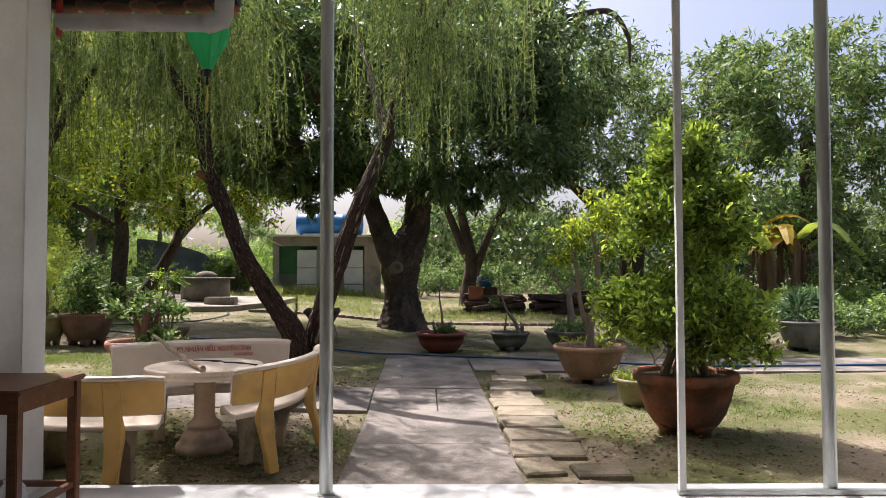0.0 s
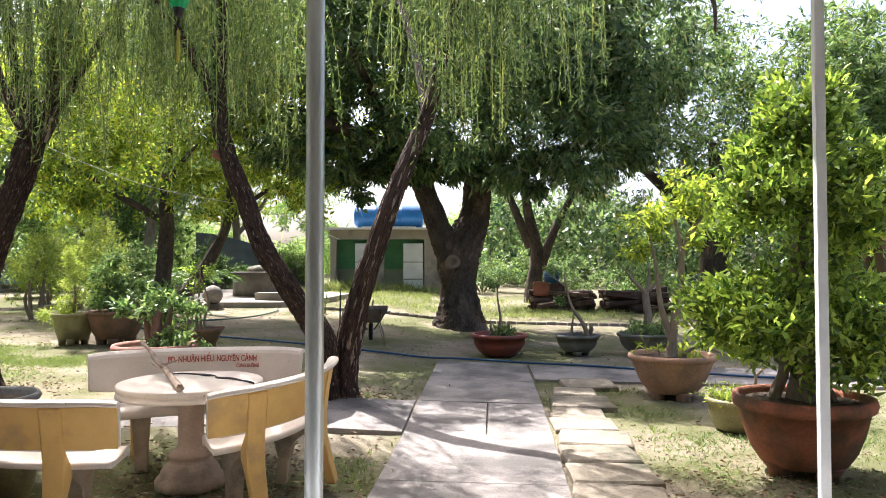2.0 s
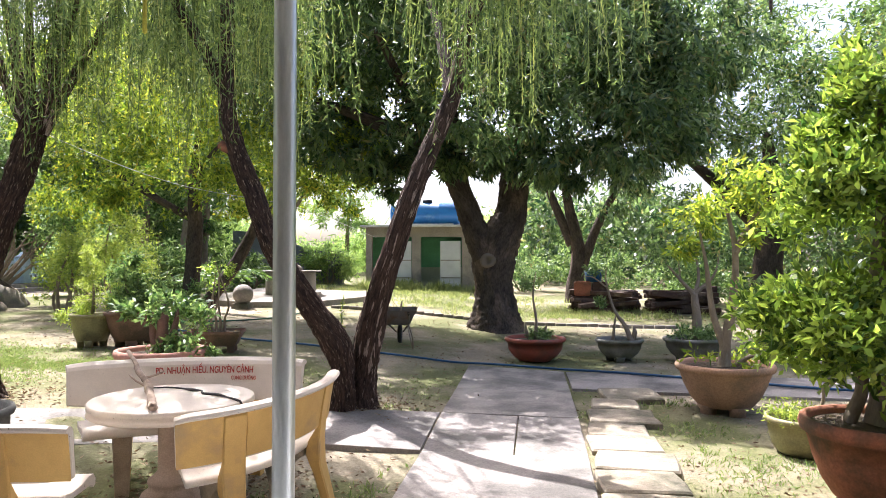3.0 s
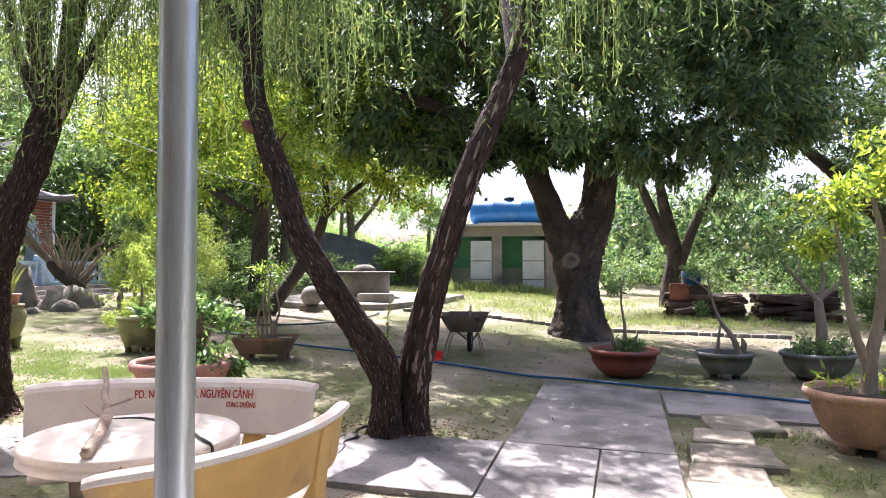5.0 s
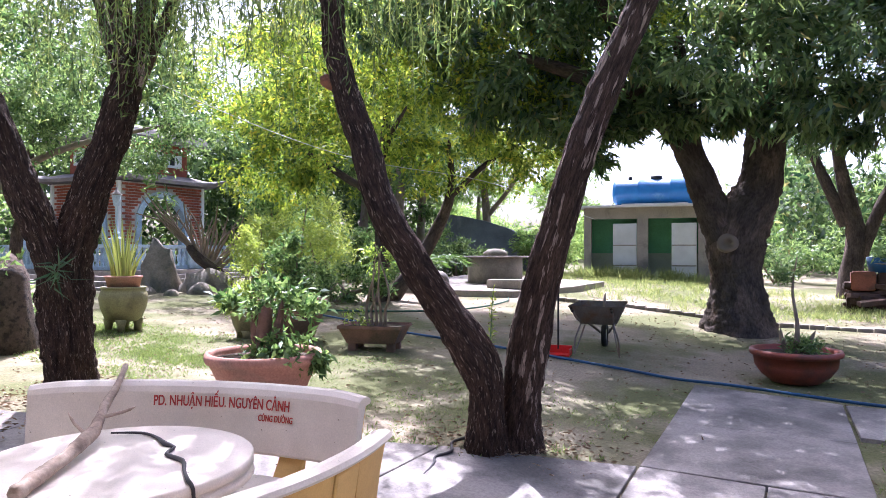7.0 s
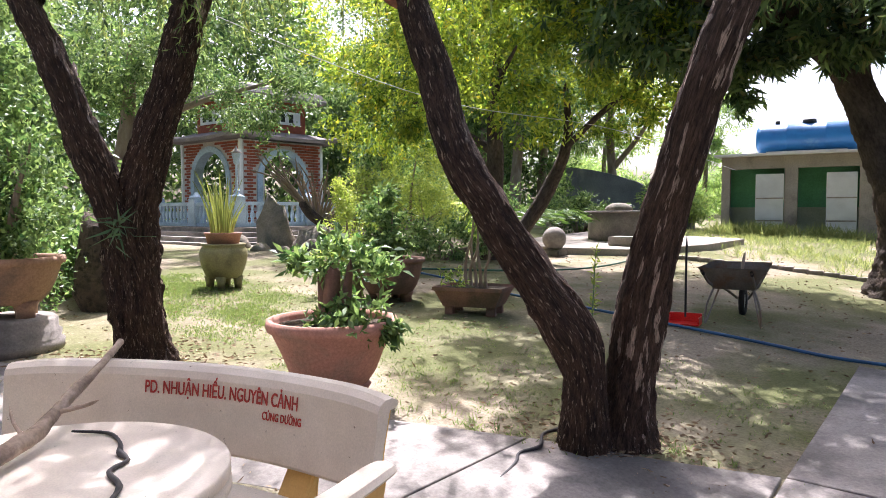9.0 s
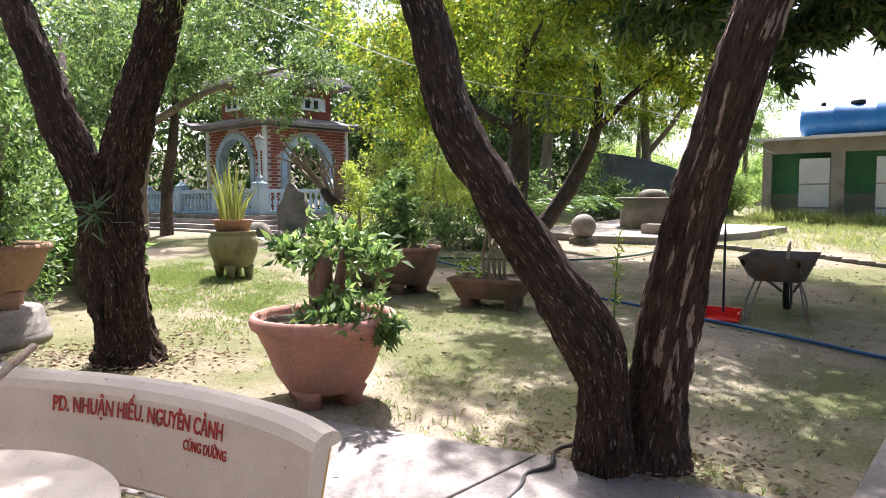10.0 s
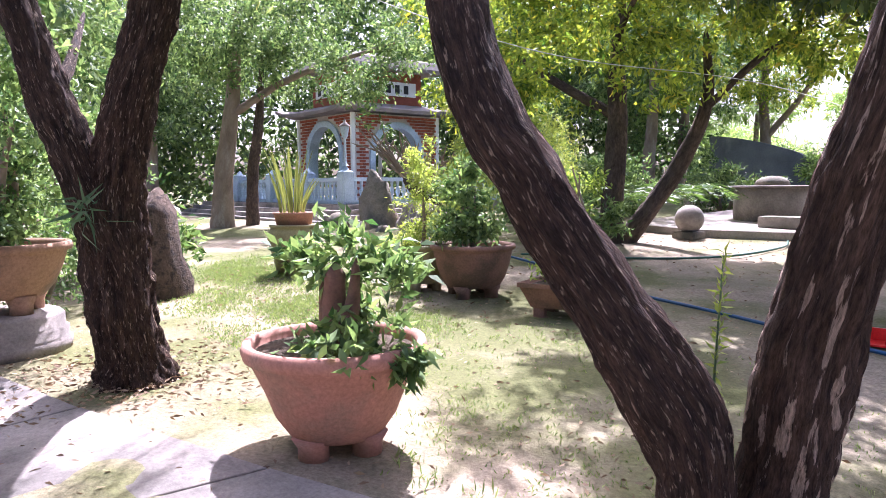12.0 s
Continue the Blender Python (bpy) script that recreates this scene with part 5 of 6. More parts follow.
part("partition", box(1.7, 0.14, -0.2, 1.82, D - 0.14, H), GREENWALL, shed, "green painted partition")
part("lining", box(0.145, 0.55, 0.85, W - 0.145, 0.61, H), GREENWALL, shed, "green painted stall wall")
part("dado", box(0.145, 0.53, -0.2, W - 0.145, 0.62, 0.85), PALEWALL, shed, "pale dado")
part("floor", box(0.14, 0.14, -0.2, W - 0.14, D - 0.14, 0.02), CONCRETE, shed)
part("roof", box(-0.18, -0.22, H, W + 0.18, D + 0.2, H + 0.07, 0.01), ROOFSHEET, shed, "pale flat roof sheet")
for x in (0.89, 2.60):
    d = part("door", box(x, -0.045, 0.08, x + 0.70, -0.01, 1.75, 0.006), DOORWHITE, shed, "faded white metal door")
    for z0, z1 in ((0.10, 0.46), (0.50, 1.07), (1.11, 1.72)):
        part("panel", box(x + 0.04, -0.052, z0 + 0.02, x + 0.66, -0.046, z1 - 0.02, 0.002), DOORWHITE, d)
    for z0 in (0.48, 1.09):
        part("rail", box(x + 0.01, -0.058, z0 - 0.018, x + 0.69, -0.046, z0 + 0.018), SHEDWALL, d, "grey rail")
tank = thing("water_tank", (-4.35, 26.85, 3.01), "blue plastic water tank lying on the shed roof", "water tank", turn=6)
part("body", lathe([(0.0, -1.28), (0.30, -1.27), (0.385, -1.22), (0.41, -1.12), (0.41, -0.5), (0.418, -0.48), (0.41, -0.46), (0.41, 0.46), (0.418, 0.48), (0.41, 0.5), (0.41, 1.12), (0.385, 1.22), (0.30, 1.27), (0.0, 1.28)], 40), BLUE, tank, smooth=True).matrix_local = pose(0, 0, 0.46, 0, 90, 0)
part("cradle", box(-1.0, -0.3, 0.0, 1.0, 0.3, 0.10, 0.01), STEEL, tank)
part("cap", lathe([(0.0, 0.1), (0.17, 0.1), (0.18, 0.0), (0.0, 0.0)], 20), DARKMETAL, tank).location = (0.05, 0, 0.865)
part("cap", lathe([(0.0, 0.1), (0.06, 0.1), (0.06, 0.0), (0.0, 0.0)], 16), DARKMETAL, tank).location = (-0.75, 0, 0.865)
wire = thing("overhead_wire", (0, 0, 0), "thin pale wire slung between the trees", "wire")
part("wire", tube([(-8.0, 9.3, 4.2), (-6.4, 12.9, 3.1), (-5.4, 17, 2.9), (-5.8, 25.55, 2.55)], [0.006] * 4, 5, 0.4)[:2], CABLE, wire)

# ---- well and its platform ----
platform = thing("well_platform", (0, 0, 0), "worn concrete platform round the well", "platform", kind="structure")
slab([(-8.6, 17.9), (-7.0, 17.7), (-5.6, 18.3), (-4.9, 20.3), (-4.7, 22.3), (-8.6, 22.3)], 0.5, SHEDWALL, "slab", platform, 0.13)
wx, wy = -6.9, 20.3
well = thing("well", (wx, wy, gz(wx, wy) + 0.12), "grey concrete ring well with a stone cover", "well")
part("ring", lathe([(0.0, 0.0), (0.68, 0.0), (0.68, 0.62), (0.60, 0.62), (0.60, 0.3), (0.0, 0.3)], 40), SHEDWALL, well)
part("cover", lathe([(0.0, 0.66), (0.80, 0.655), (0.82, 0.64), (0.80, 0.62), (0.0, 0.62)], 40, 0.02), CONCRETE, well)
lump = thing("rock", (wx + 0.05, wy - 0.1, gz(wx, wy) + 0.77), "rounded stone lying on the well cover", "rock")
part("stone", lathe([(0.0, 0.19), (0.16, 0.17), (0.27, 0.10), (0.30, 0.03), (0.26, 0.0), (0.0, 0.0)], 22, 0.05), ROCK, lump, smooth=True)
ball = thing("stone_ball", (-7.0, 17.55, gz(-7, 17.55)), "pale round stone ball on a small base", "garden ornament")
ball.scale = (0.74, 0.74, 0.74)
part("base", box(-0.28, -0.28, -0.05, 0.28, 0.28, 0.14, 0.03), ROCK, ball)
part("ball", lathe([(0.32 * math.sin(math.pi * k / 16), 0.42 - 0.32 * math.cos(math.pi * k / 16)) for k in range(17)], 32), CONCRETE, ball, smooth=True)
block = thing("concrete_block", (-6.0, 18.9, gz(-6, 18.9) + 0.12), "grey concrete block on the platform", "block")
part("block", box(-0.4, -0.2, 0, 0.4, 0.2, 0.2, 0.02), SHEDWALL, block)
hump = thing("garden_wall", (-11.6, 26.4, gz(-11.6, 26.4)), "dark mossy garden wall with a curved top", "wall", turn=8)
bm = bmesh.new()
prof = [(0, -0.2)] + [(x, 1.95 - 0.62 * (x / 2.6) ** 1.6 if x < 2.6 else 1.2) for x in np.linspace(0, 3.2, 14)] + [(3.2, -0.2)]
face = bm.faces.new([bm.verts.new((x, 0, z)) for x, z in prof])
for q in bmesh.ops.extrude_face_region(bm, geom=[face])["geom"]:
    if isinstance(q, bmesh.types.BMVert):
        q.co.y += 0.25
bmesh.ops.recalc_face_normals(bm, faces=bm.faces)
part("wall", bm, DARKWALL, hump)
part("pier", box(3.2, -0.12, -0.2, 4.1, 0.5, 1.18, 0.02), DARKWALL, hump)
kerb = thing("low_kerb", (0, 0, 0), "low concrete edging between sand and grass", "kerb", kind="structure")
for k in range(34):
    x = -5.0 + k * 0.235
    y = 18.4 - 0.02 * k + 0.02 * math.sin(k)
    b = part("kerb_brick", box(-0.11, -0.05, -0.1, 0.11, 0.05, 0.05, 0.008), CONCRETE, kerb)
    b.matrix_world = pose(x, y, gz(x, y) + 0.01 * random.random(), 0, 0, -5 + random.uniform(-4, 4))

# ---- wheelbarrow, dustpan, hoses ----
bx, by = -2.27, 13.2
barrow = thing("wheelbarrow", (bx, by, gz(bx, by)), "grimy steel wheelbarrow with mud in its tray", "wheelbarrow", turn=8)
bm = bmesh.new()
lo = [bm.verts.new(p) for p in ((-0.26, -0.22, 0.40), (0.26, -0.22, 0.40), (0.24, 0.42, 0.36), (-0.24, 0.42, 0.36))]
hi = [bm.verts.new(p) for p in ((-0.44, -0.36, 0.64), (0.44, -0.36, 0.64), (0.40, 0.62, 0.66), (-0.40, 0.62, 0.66))]
bm.faces.new(lo[::-1])
for k in range(4):
    bm.faces.new((lo[k], lo[(k + 1) % 4], hi[(k + 1) % 4], hi[k]))
bmesh.ops.solidify(bm, geom=bm.faces[:], thickness=0.012)
barrow.scale = (0.78, 0.85, 0.97)
part("tray", bm, BARROW, barrow)
part("load", lathe([(0.0, 0.61), (0.2, 0.60), (0.36, 0.56)], 20, 0.1), SOIL, barrow, "dried mud").location = (0, 0.1, 0)
for s in (-1, 1):
    part("handle", tube([(s * 0.30, -0.75, 0.62), (s * 0.28, -0.3, 0.46), (s * 0.2, 0.3, 0.36), (s * 0.06, 0.7, 0.2)], [0.017] * 4, 8, 0.06)[:2], BARROW, barrow)
    part("leg", tube([(s * 0.26, -0.2, 0.40), (s * 0.34, -0.24, 0.2), (s * 0.36, -0.26, -0.02)], [0.014] * 3, 8, 0.06)[:2], BARROW, barrow)
    part("leg", tube([(s * 0.22, 0.0, 0.39), (s * 0.30, -0.15, 0.15), (s * 0.36, -0.26, -0.02)], [0.012] * 3, 8, 0.06)[:2], BARROW, barrow)
    part("grip", tube([(s * 0.30, -0.78, 0.63), (s * 0.295, -0.62, 0.575)], [0.022] * 2, 8, 0.06)[:2], RUBBER, barrow)
wheel = part("wheel", lathe([(0.09, -0.03), (0.17, -0.04), (0.195, 0.0), (0.17, 0.04), (0.09, 0.03), (0.09, -0.03)], 28), RUBBER, barrow, "black rubber wheel")
wheel.matrix_local = pose(0, 0.68, 0.19, 0, 90, 0)
part("rim", lathe([(0.0, -0.03), (0.09, -0.02), (0.09, 0.02), (0.0, 0.03)], 20), STEEL, wheel)
part("stub", tube([(0.06, 0.1, 0.55), (0.08, 0.1, 0.72), (0.10, 0.1, 0.80)], [0.02, 0.02, 0.012], 8, 0.05)[:2], DEADWOOD, barrow, "stick standing in the mud")
dx, dy = -2.66, 12.72
pan = thing("dustpan", (dx, dy, gz(dx, dy)), "red plastic long-handled dustpan standing upright", "dustpan", turn=10)
bm = box(-0.17, -0.12, 0.0, 0.17, 0.10, 0.015)
box(-0.17, 0.085, 0.015, 0.17, 0.10, 0.11, bm=bm)
box(-0.17, -0.10, 0.015, -0.155, 0.085, 0.08, bm=bm)
box(0.155, -0.10, 0.015, 0.17, 0.085, 0.08, bm=bm)
part("tray", bm, REDPLASTIC, pan)
part("handle", tube([(0, 0.09, 0.06), (0.0, 0.09, 0.5), (0.005, 0.08, 0.95)], [0.012] * 3, 8, 0.1)[:2], RUBBER, pan, "dark metal handle")


def hose(pts, r, material, label):
    h = thing("garden_hose", (0, 0, 0), label, "hose")
    part("hose", tube([(x, y, gz(x, y) + r + (0.022 if abs(x) < 0.9 or y < 12.1 and x > 0.4 else 0.0) + 0.005) for x, y in pts], [r] * len(pts), 8, 0.12)[:2], material, h, smooth=True)


hose([(-9, 14.2), (-6.5, 13.4), (-4.96, 12.8), (-3.78, 12.62), (-2.7, 12.48), (-1.8, 12.46), (-1.2, 12.44), (-0.6, 12.38), (0.4, 12.15), (1.2, 12.0), (2.0, 11.75), (2.8, 11.5), (3.6, 11.25), (5.0, 11.15), (8, 11.3)], 0.017, HOSE, "blue garden hose snaking over the sand")
hose([(-7.5, 14.0), (-6.1, 14.8), (-5.4, 15.8), (-5.3, 17.2), (-5.6, 18.1)], 0.016, GREENHOSE, "dark green hose lying on the sand")

# ---- pavilion ----
pav = thing("brick_pavilion", (-21.4, 18.1, 1.05), "red brick pavilion with arched openings and two roofs", "pavilion")
S, PH = 3.2, 2.65


def arch_wall(w, h, t, ow, spring, material, name, m, label=""):
    """A wall with an arched opening in its middle."""
    bm = bmesh.new()
    r = ow / 2
    arc = [(w / 2 + r * math.cos(a), spring + r * math.sin(a)) for a in np.linspace(0, math.pi, 13)]
    low = [(0, 0), (w / 2 - r, 0)] + [(x, z) for x, z in arc[::-1]] + [(w / 2 + r, 0), (w, 0)]
    for p, q in zip(low, low[1:]):
        if q[0] - p[0] > 1e-6:
            bm.faces.new([bm.verts.new((x, 0, z)) for x, z in (p, q, (q[0], h), (p[0], h))])
    bmesh.ops.remove_doubles(bm, verts=bm.verts, dist=1e-5)
    for q in bmesh.ops.extrude_face_region(bm, geom=bm.faces[:])["geom"]:
        if isinstance(q, bmesh.types.BMVert):
            q.co.y += t
    bmesh.ops.recalc_face_normals(bm, faces=bm.faces)
    bmesh.ops.transform(bm, matrix=m, verts=bm.verts)
    wall = part(name, bm, material, pav, label)
    bm = bmesh.new()
    prev = None
    for x, z in [(w / 2 + r, 0)] + arc + [(w / 2 - r, 0)]:
        n = Vector((x - w / 2, 0, max(0.0, z - spring))).normalized()
        a = Vector((x, 0, z))
        row = [bm.verts.new(a + n * 0.17 + Vector((0, y, 0))) for y in (-0.05, 0.0)] + [bm.verts.new(a - n * 0.02 + Vector((0, y, 0))) for y in (t + 0.03, -0.05)]
        if prev:
            for k in range(4):
                bm.faces.new((prev[k], prev[(k + 1) % 4], row[(k + 1) % 4], row[k]))
        prev = row
    bmesh.ops.recalc_face_normals(bm, faces=bm.faces)
    bmesh.ops.transform(bm, matrix=m, verts=bm.verts)
    part("arch_trim", bm, PALEBLUE, pav, "white arch moulding")
    return wall


south = pose(0, 0, 0)
east = pose(S + 0.004, 0.004, 0, 0, 0, 90)
arch_wall(S, PH, 0.25, 1.85, 1.42, MORTAR, "wall", south, "red brickwork with pale joints")
arch_wall(S, PH, 0.25, 1.7, 1.42, MORTAR, "wall", east)
brick_me = {}
for m, ow, spring, hh in ((south, 1.85, 1.42, 0.0), (east, 1.7, 1.42, 0.0)):
    for row in range(29):
        z = 0.05 + row * 0.09
        x = 0.12 + (row % 2) * 0.11
        while x < S - 0.2:
            cx = x + 0.1
            inside = abs(cx - S / 2) < ow / 2 + 0.25 and (z < spring or math.hypot(cx - S / 2, z - spring) < ow / 2 + 0.26)
            if not inside:
                if not brick_me:
                    brick_me["me"] = part("brick", box(-0.1, -0.02, -0.035, 0.1, 0.02, 0.035, 0.004), BRICK, pav).data
                    bpy.data.objects.remove(bpy.data.objects["brick"])
                b = new("brick", brick_me["me"])
                b.parent = pav
                b.matrix_local = m @ pose(cx, -0.004, z)
            x += 0.22
for cx, cy in ((0, 0), (S, 0), (S, S), (0, S)):
    part("column", box(cx - 0.05, cy - 0.055, 0, cx + 0.055, cy + 0.055, PH, 0.012), WHITE, pav, "white corner column")


def eave(z, out, rise, material, inset):
    """A low hipped roof with upturned corners."""
    bm = bmesh.new()
    rings = []
    for o, dz in ((out, 0.0), (out + 0.02, 0.10), (0.3 * out, 0.10 + rise * 0.5), (-inset, 0.10 + rise)):
        row = []
        for k in range(4):
            a, b = [((-o, -o), (S + o, -o)), ((S + o, -o), (S + o, S + o)), ((S + o, S + o), (-o, S + o)), ((-o, S + o), (-o, -o))][k]
            for u in np.linspace(0, 1, 8, endpoint=False):
                lift = 0.20 * (abs(2 * u - 1) ** 4) * (1 if o > 0.3 else 0)
                row.append(bm.verts.new((a[0] + (b[0] - a[0]) * u, a[1] + (b[1] - a[1]) * u, z + dz + lift)))
        rings.append(row)
    for p, q in zip(rings, rings[1:]):
        for k in range(len(p)):
            bm.faces.new((p[k], p[(k + 1) % len(p)], q[(k + 1) % len(p)], q[k]))
    bm.faces.new(rings[-1])
    bm.faces.new(rings[0][::-1])
    bmesh.ops.recalc_face_normals(bm, faces=bm.faces)
    return part("roof", bm, material, pav, "weathered grey concrete eave")


eave(PH, 0.55, 0.25, EAVE, 0.25)
part("upper_wall", box(0.35, 0.35, PH + 0.3, S - 0.35, S - 0.35, PH + 1.35), BRICK, pav, "red brick upper storey")
for k in range(2):
    p = part("name_board", box(0.6, 0.30, PH + 0.62, S - 0.6, 0.345, PH + 1.05), WHITE, pav, "white name board with dark strokes") if k == 0 else part("name_board", box(S - 0.345, 0.6, PH + 0.62, S - 0.30, S - 0.6, PH + 1.05), WHITE, pav)
    for i in range(5):
        c = 0.85 + i * 0.34
        if k == 0:
            part("stroke", box(c - 0.09, 0.292, PH + 0.70, c + 0.09, 0.30, PH + 0.96), DARKMETAL, p)
        else:
            part("stroke", box(S - 0.30, c - 0.09, PH + 0.70, S - 0.292, c + 0.09, PH + 0.96), DARKMETAL, p)
eave(PH + 1.35, 0.15, 0.45, EAVE, 0.7)
terrace = thing("pavilion_terrace", (0, 0, 0), "stepped concrete terrace under the pavilion", "terrace", kind="structure")
for k in range(4):
    part("step", box(-25.0, 15.2 + 0.32 * k, 0.35, -14.9 - 0.32 * k, 24.5, 0.69 + 0.12 * k, 0.02), CONCRETE, terrace)
part("floor", box(-25.0, 16.5, 0.5, -16.2, 24.5, 1.06, 0.02), CONCRETE, terrace)
bal = thing("balustrade", (0, 0, 1.06), "pale blue turned concrete balustrade", "balustrade")
part("rail", box(-25, 16.6, 0.60, -16.3, 16.82, 0.70, 0.015), PALEBLUE, bal)
part("rail", box(-16.52, 16.82, 0.60, -16.3, 24.4, 0.70, 0.015), PALEBLUE, bal)
part("plinth", box(-25, 16.6, 0, -16.3, 16.82, 0.10, 0.01), PALEBLUE, bal)
part("plinth", box(-16.52, 16.82, 0, -16.3, 24.4, 0.10, 0.01), PALEBLUE, bal)
bm_v, bm_f = lathe([(0.05, 0.10), (0.05, 0.16), (0.035, 0.19), (0.07, 0.30), (0.06, 0.38), (0.03, 0.48), (0.045, 0.53), (0.05, 0.60)], 10)
spin = part("baluster", (bm_v, bm_f), PALEBLUE, bal, smooth=True)
spin.location = (-24.8, 16.71, 0)
for k in range(1, 76):
    x, y = (-24.8 + k * 0.2, 16.71) if k < 41 else (-16.41, 17.0 + (k - 41) * 0.2)
    b = new("baluster", spin.data)
    b.parent, b.location = bal, (x, y, 0)
for x, y in ((-23, 16.71), (-20.6, 16.71), (-18.4, 16.71), (-16.41, 16.71), (-16.41, 19.2), (-16.41, 21.7), (-16.41, 24.2)):
    part("pier", box(x - 0.17, y - 0.17, 0, x + 0.17, y + 0.17, 0.82, 0.02), PALEBLUE, bal)
    part("cap", lathe([(0.0, 1.0), (0.05, 0.98), (0.09, 0.9), (0.2, 0.85), (0.21, 0.82), (0.0, 0.82)], 12), PALEBLUE, bal).location = (x, y, 0)
lamp = thing("garden_lamp", (-16.41, 16.71, 2.06), "grey lantern lamp on a balustrade pier", "lamp")
part("stem", lathe([(0.09, 0.0), (0.05, 0.06), (0.035, 0.12), (0.035, 0.7), (0.06, 0.74)], 14), PALEBLUE, lamp, smooth=True)
part("lantern", lathe([(0.07, 0.74), (0.12, 1.0), (0.12, 1.02)], 6), PALEBLUE, lamp, "pale glazed lantern")
part("cap", lathe([(0.0, 1.24), (0.025, 1.18), (0.05, 1.12), (0.16, 1.03), (0.16, 1.02), (0.0, 1.02)], 6), EAVE, lamp)
for k, (x, y, r, h) in enumerate(((-13.3, 15.6, 0.42, 1.1), (-12.4, 16.1, 0.6, 0.45), (-14.2, 15.2, 0.3, 0.3), (-11.8, 15.5, 0.3, 0.22), (-13.0, 14.9, 0.22, 0.16), (-12.0, 14.8, 0.16, 0.12), (-8.12, 9.2, 0.34, 1.12))):
    rk = thing("rock", (x, y, gz(x, y)), "upright weathered grey-brown garden rock" if h > 0.8 else "low weathered garden rock", "rock")
    v, f = lathe([(0.0, h), (r * 0.35, h * 0.96), (r * 0.62, h * 0.78), (r * 0.85, h * 0.45), (r, h * 0.12), (r * 0.97, -0.08)], 40, 0.03)
    v = v * (1 + np.array([0.38 * noise.noise(Vector(q) * 1.9 + Vector((k * 5, 0, 0))) + 0.16 * noise.noise(Vector(q) * 5 + Vector((0, k * 3, 0))) for q in v])[:, None])
    part("stone", (v, f), PITTED if h > 1.11 else ROCK, rk, smooth=True)

# ---- shrubs and trees further off ----
def shrub(at, label, blobs, leaf, clusters, per=7, length=0.1, width=0.035, name="shrub", stems=4, droop=0.1):
    x, y = at
    t = thing(name, (x, y, gz(x, y)), label, "shrub")
    for k in range(stems):
        a = 6.28 * k / max(1, stems)
        top = blobs[k % len(blobs)]
        part("stem", tube([(0.06 * math.cos(a), 0.06 * math.sin(a), -0.05), (0.2 * math.cos(a) + top[0] * 0.3, 0.2 * math.sin(a) + top[1] * 0.3, top[2] * 0.5), (top[0], top[1], top[2])], [0.04, 0.03, 0.01], 7, 0.15, 0.1), GREYBARK, t, smooth=True)
    part("foliage", crown(blobs, clusters, per, length, width, 0.1, droop, 0.1), leaf, t)
    return t


shrub((-9.8, 16.6), "lime green feathery shrub", [(0, 0, 1.3, 1.1, 0.9, 0.7), (-0.9, 0.3, 1.1, 0.8, 0.8, 0.6), (0.8, 0, 0.9, 0.7, 0.7, 0.6), (0, 0, 2.0, 0.7, 0.6, 0.4)], LIME, 1300, 8, 0.08, 0.02)
shrub((-9.3, 14.4), "pale green garden shrub", [(0, 0, 0.8, 0.6, 0.6, 0.5), (0.2, 0, 1.4, 0.5, 0.5, 0.45)], LIME, 420, 8, 0.09, 0.025)
shrub((-8.2, 15.6), "low dark green shrub", [(0, 0, 0.35, 0.6, 0.6, 0.35), (0.9, 0.1, 0.3, 0.4, 0.4, 0.28)], POTLEAF, 260, 7, 0.12, 0.04)
shrub((-11.3, 17.6), "tall green garden shrub", [(0, 0, 1.6, 1.0, 1.0, 1.1), (-0.6, 0, 2.6, 0.8, 0.8, 0.8)], POTLEAF, 600, 7, 0.13, 0.045)
plume = shrub((-12.6, 16.2), "bare-branched frangipani among the rocks", [(0.7, 0.9, 2.2, 0.4, 0.5, 0.5), (-0.5, -0.7, 2.2, 0.5, 0.5, 0.5)], POTLEAF, 22, 4, 0.2, 0.055, "frangipani_tree", 0)
across = Vector((0.63, 0.78, 0))
part("trunk", tube([across * 0.75 + Vector((0, 0, -0.05)), across * 0.35 + Vector((0, 0, 0.4)), across * -0.1 + Vector((0, 0, 0.75)), across * -0.35 + Vector((0, 0, 1.1))], [0.15, 0.13, 0.12, 0.08], 12, 0.1, 0.1), MANGOBARK, plume, smooth=True)
for k in range(26):
    a = -1.25 + 2.5 * k / 25
    s = across * (-0.35 + 0.03 * k) + Vector((0, 0, 1.05 - 0.022 * k))
    deep = Vector((-0.78, 0.63, 0)) * math.sin(k * 2.0)
    mid = s + across * (math.sin(a) * 0.55) + deep * 0.2 + Vector((0, 0, 0.55 + 0.12 * math.cos(k * 1.7)))
    tip = mid + across * (math.sin(a) * 0.55 + 0.2 * math.sin(k * 5)) + deep * 0.25 + Vector((0, 0, 0.5 + 0.25 * math.cos(k * 3)))
    branch = part("branch", tube([s, mid, tip], [0.034, 0.024, 0.013], 7, 0.12), GREYBARK, plume)
    part("twig", tube([mid, mid + across * (0.22 * math.cos(k * 4.1)) + Vector((0, 0, 0.35))], [0.018, 0.01], 6, 0.12), GREYBARK, branch)
cyc = thing("cycad", (-8.3, 18.9, gz(-8.3, 18.9)), "cycad with long arching feathery fronds", "plant")
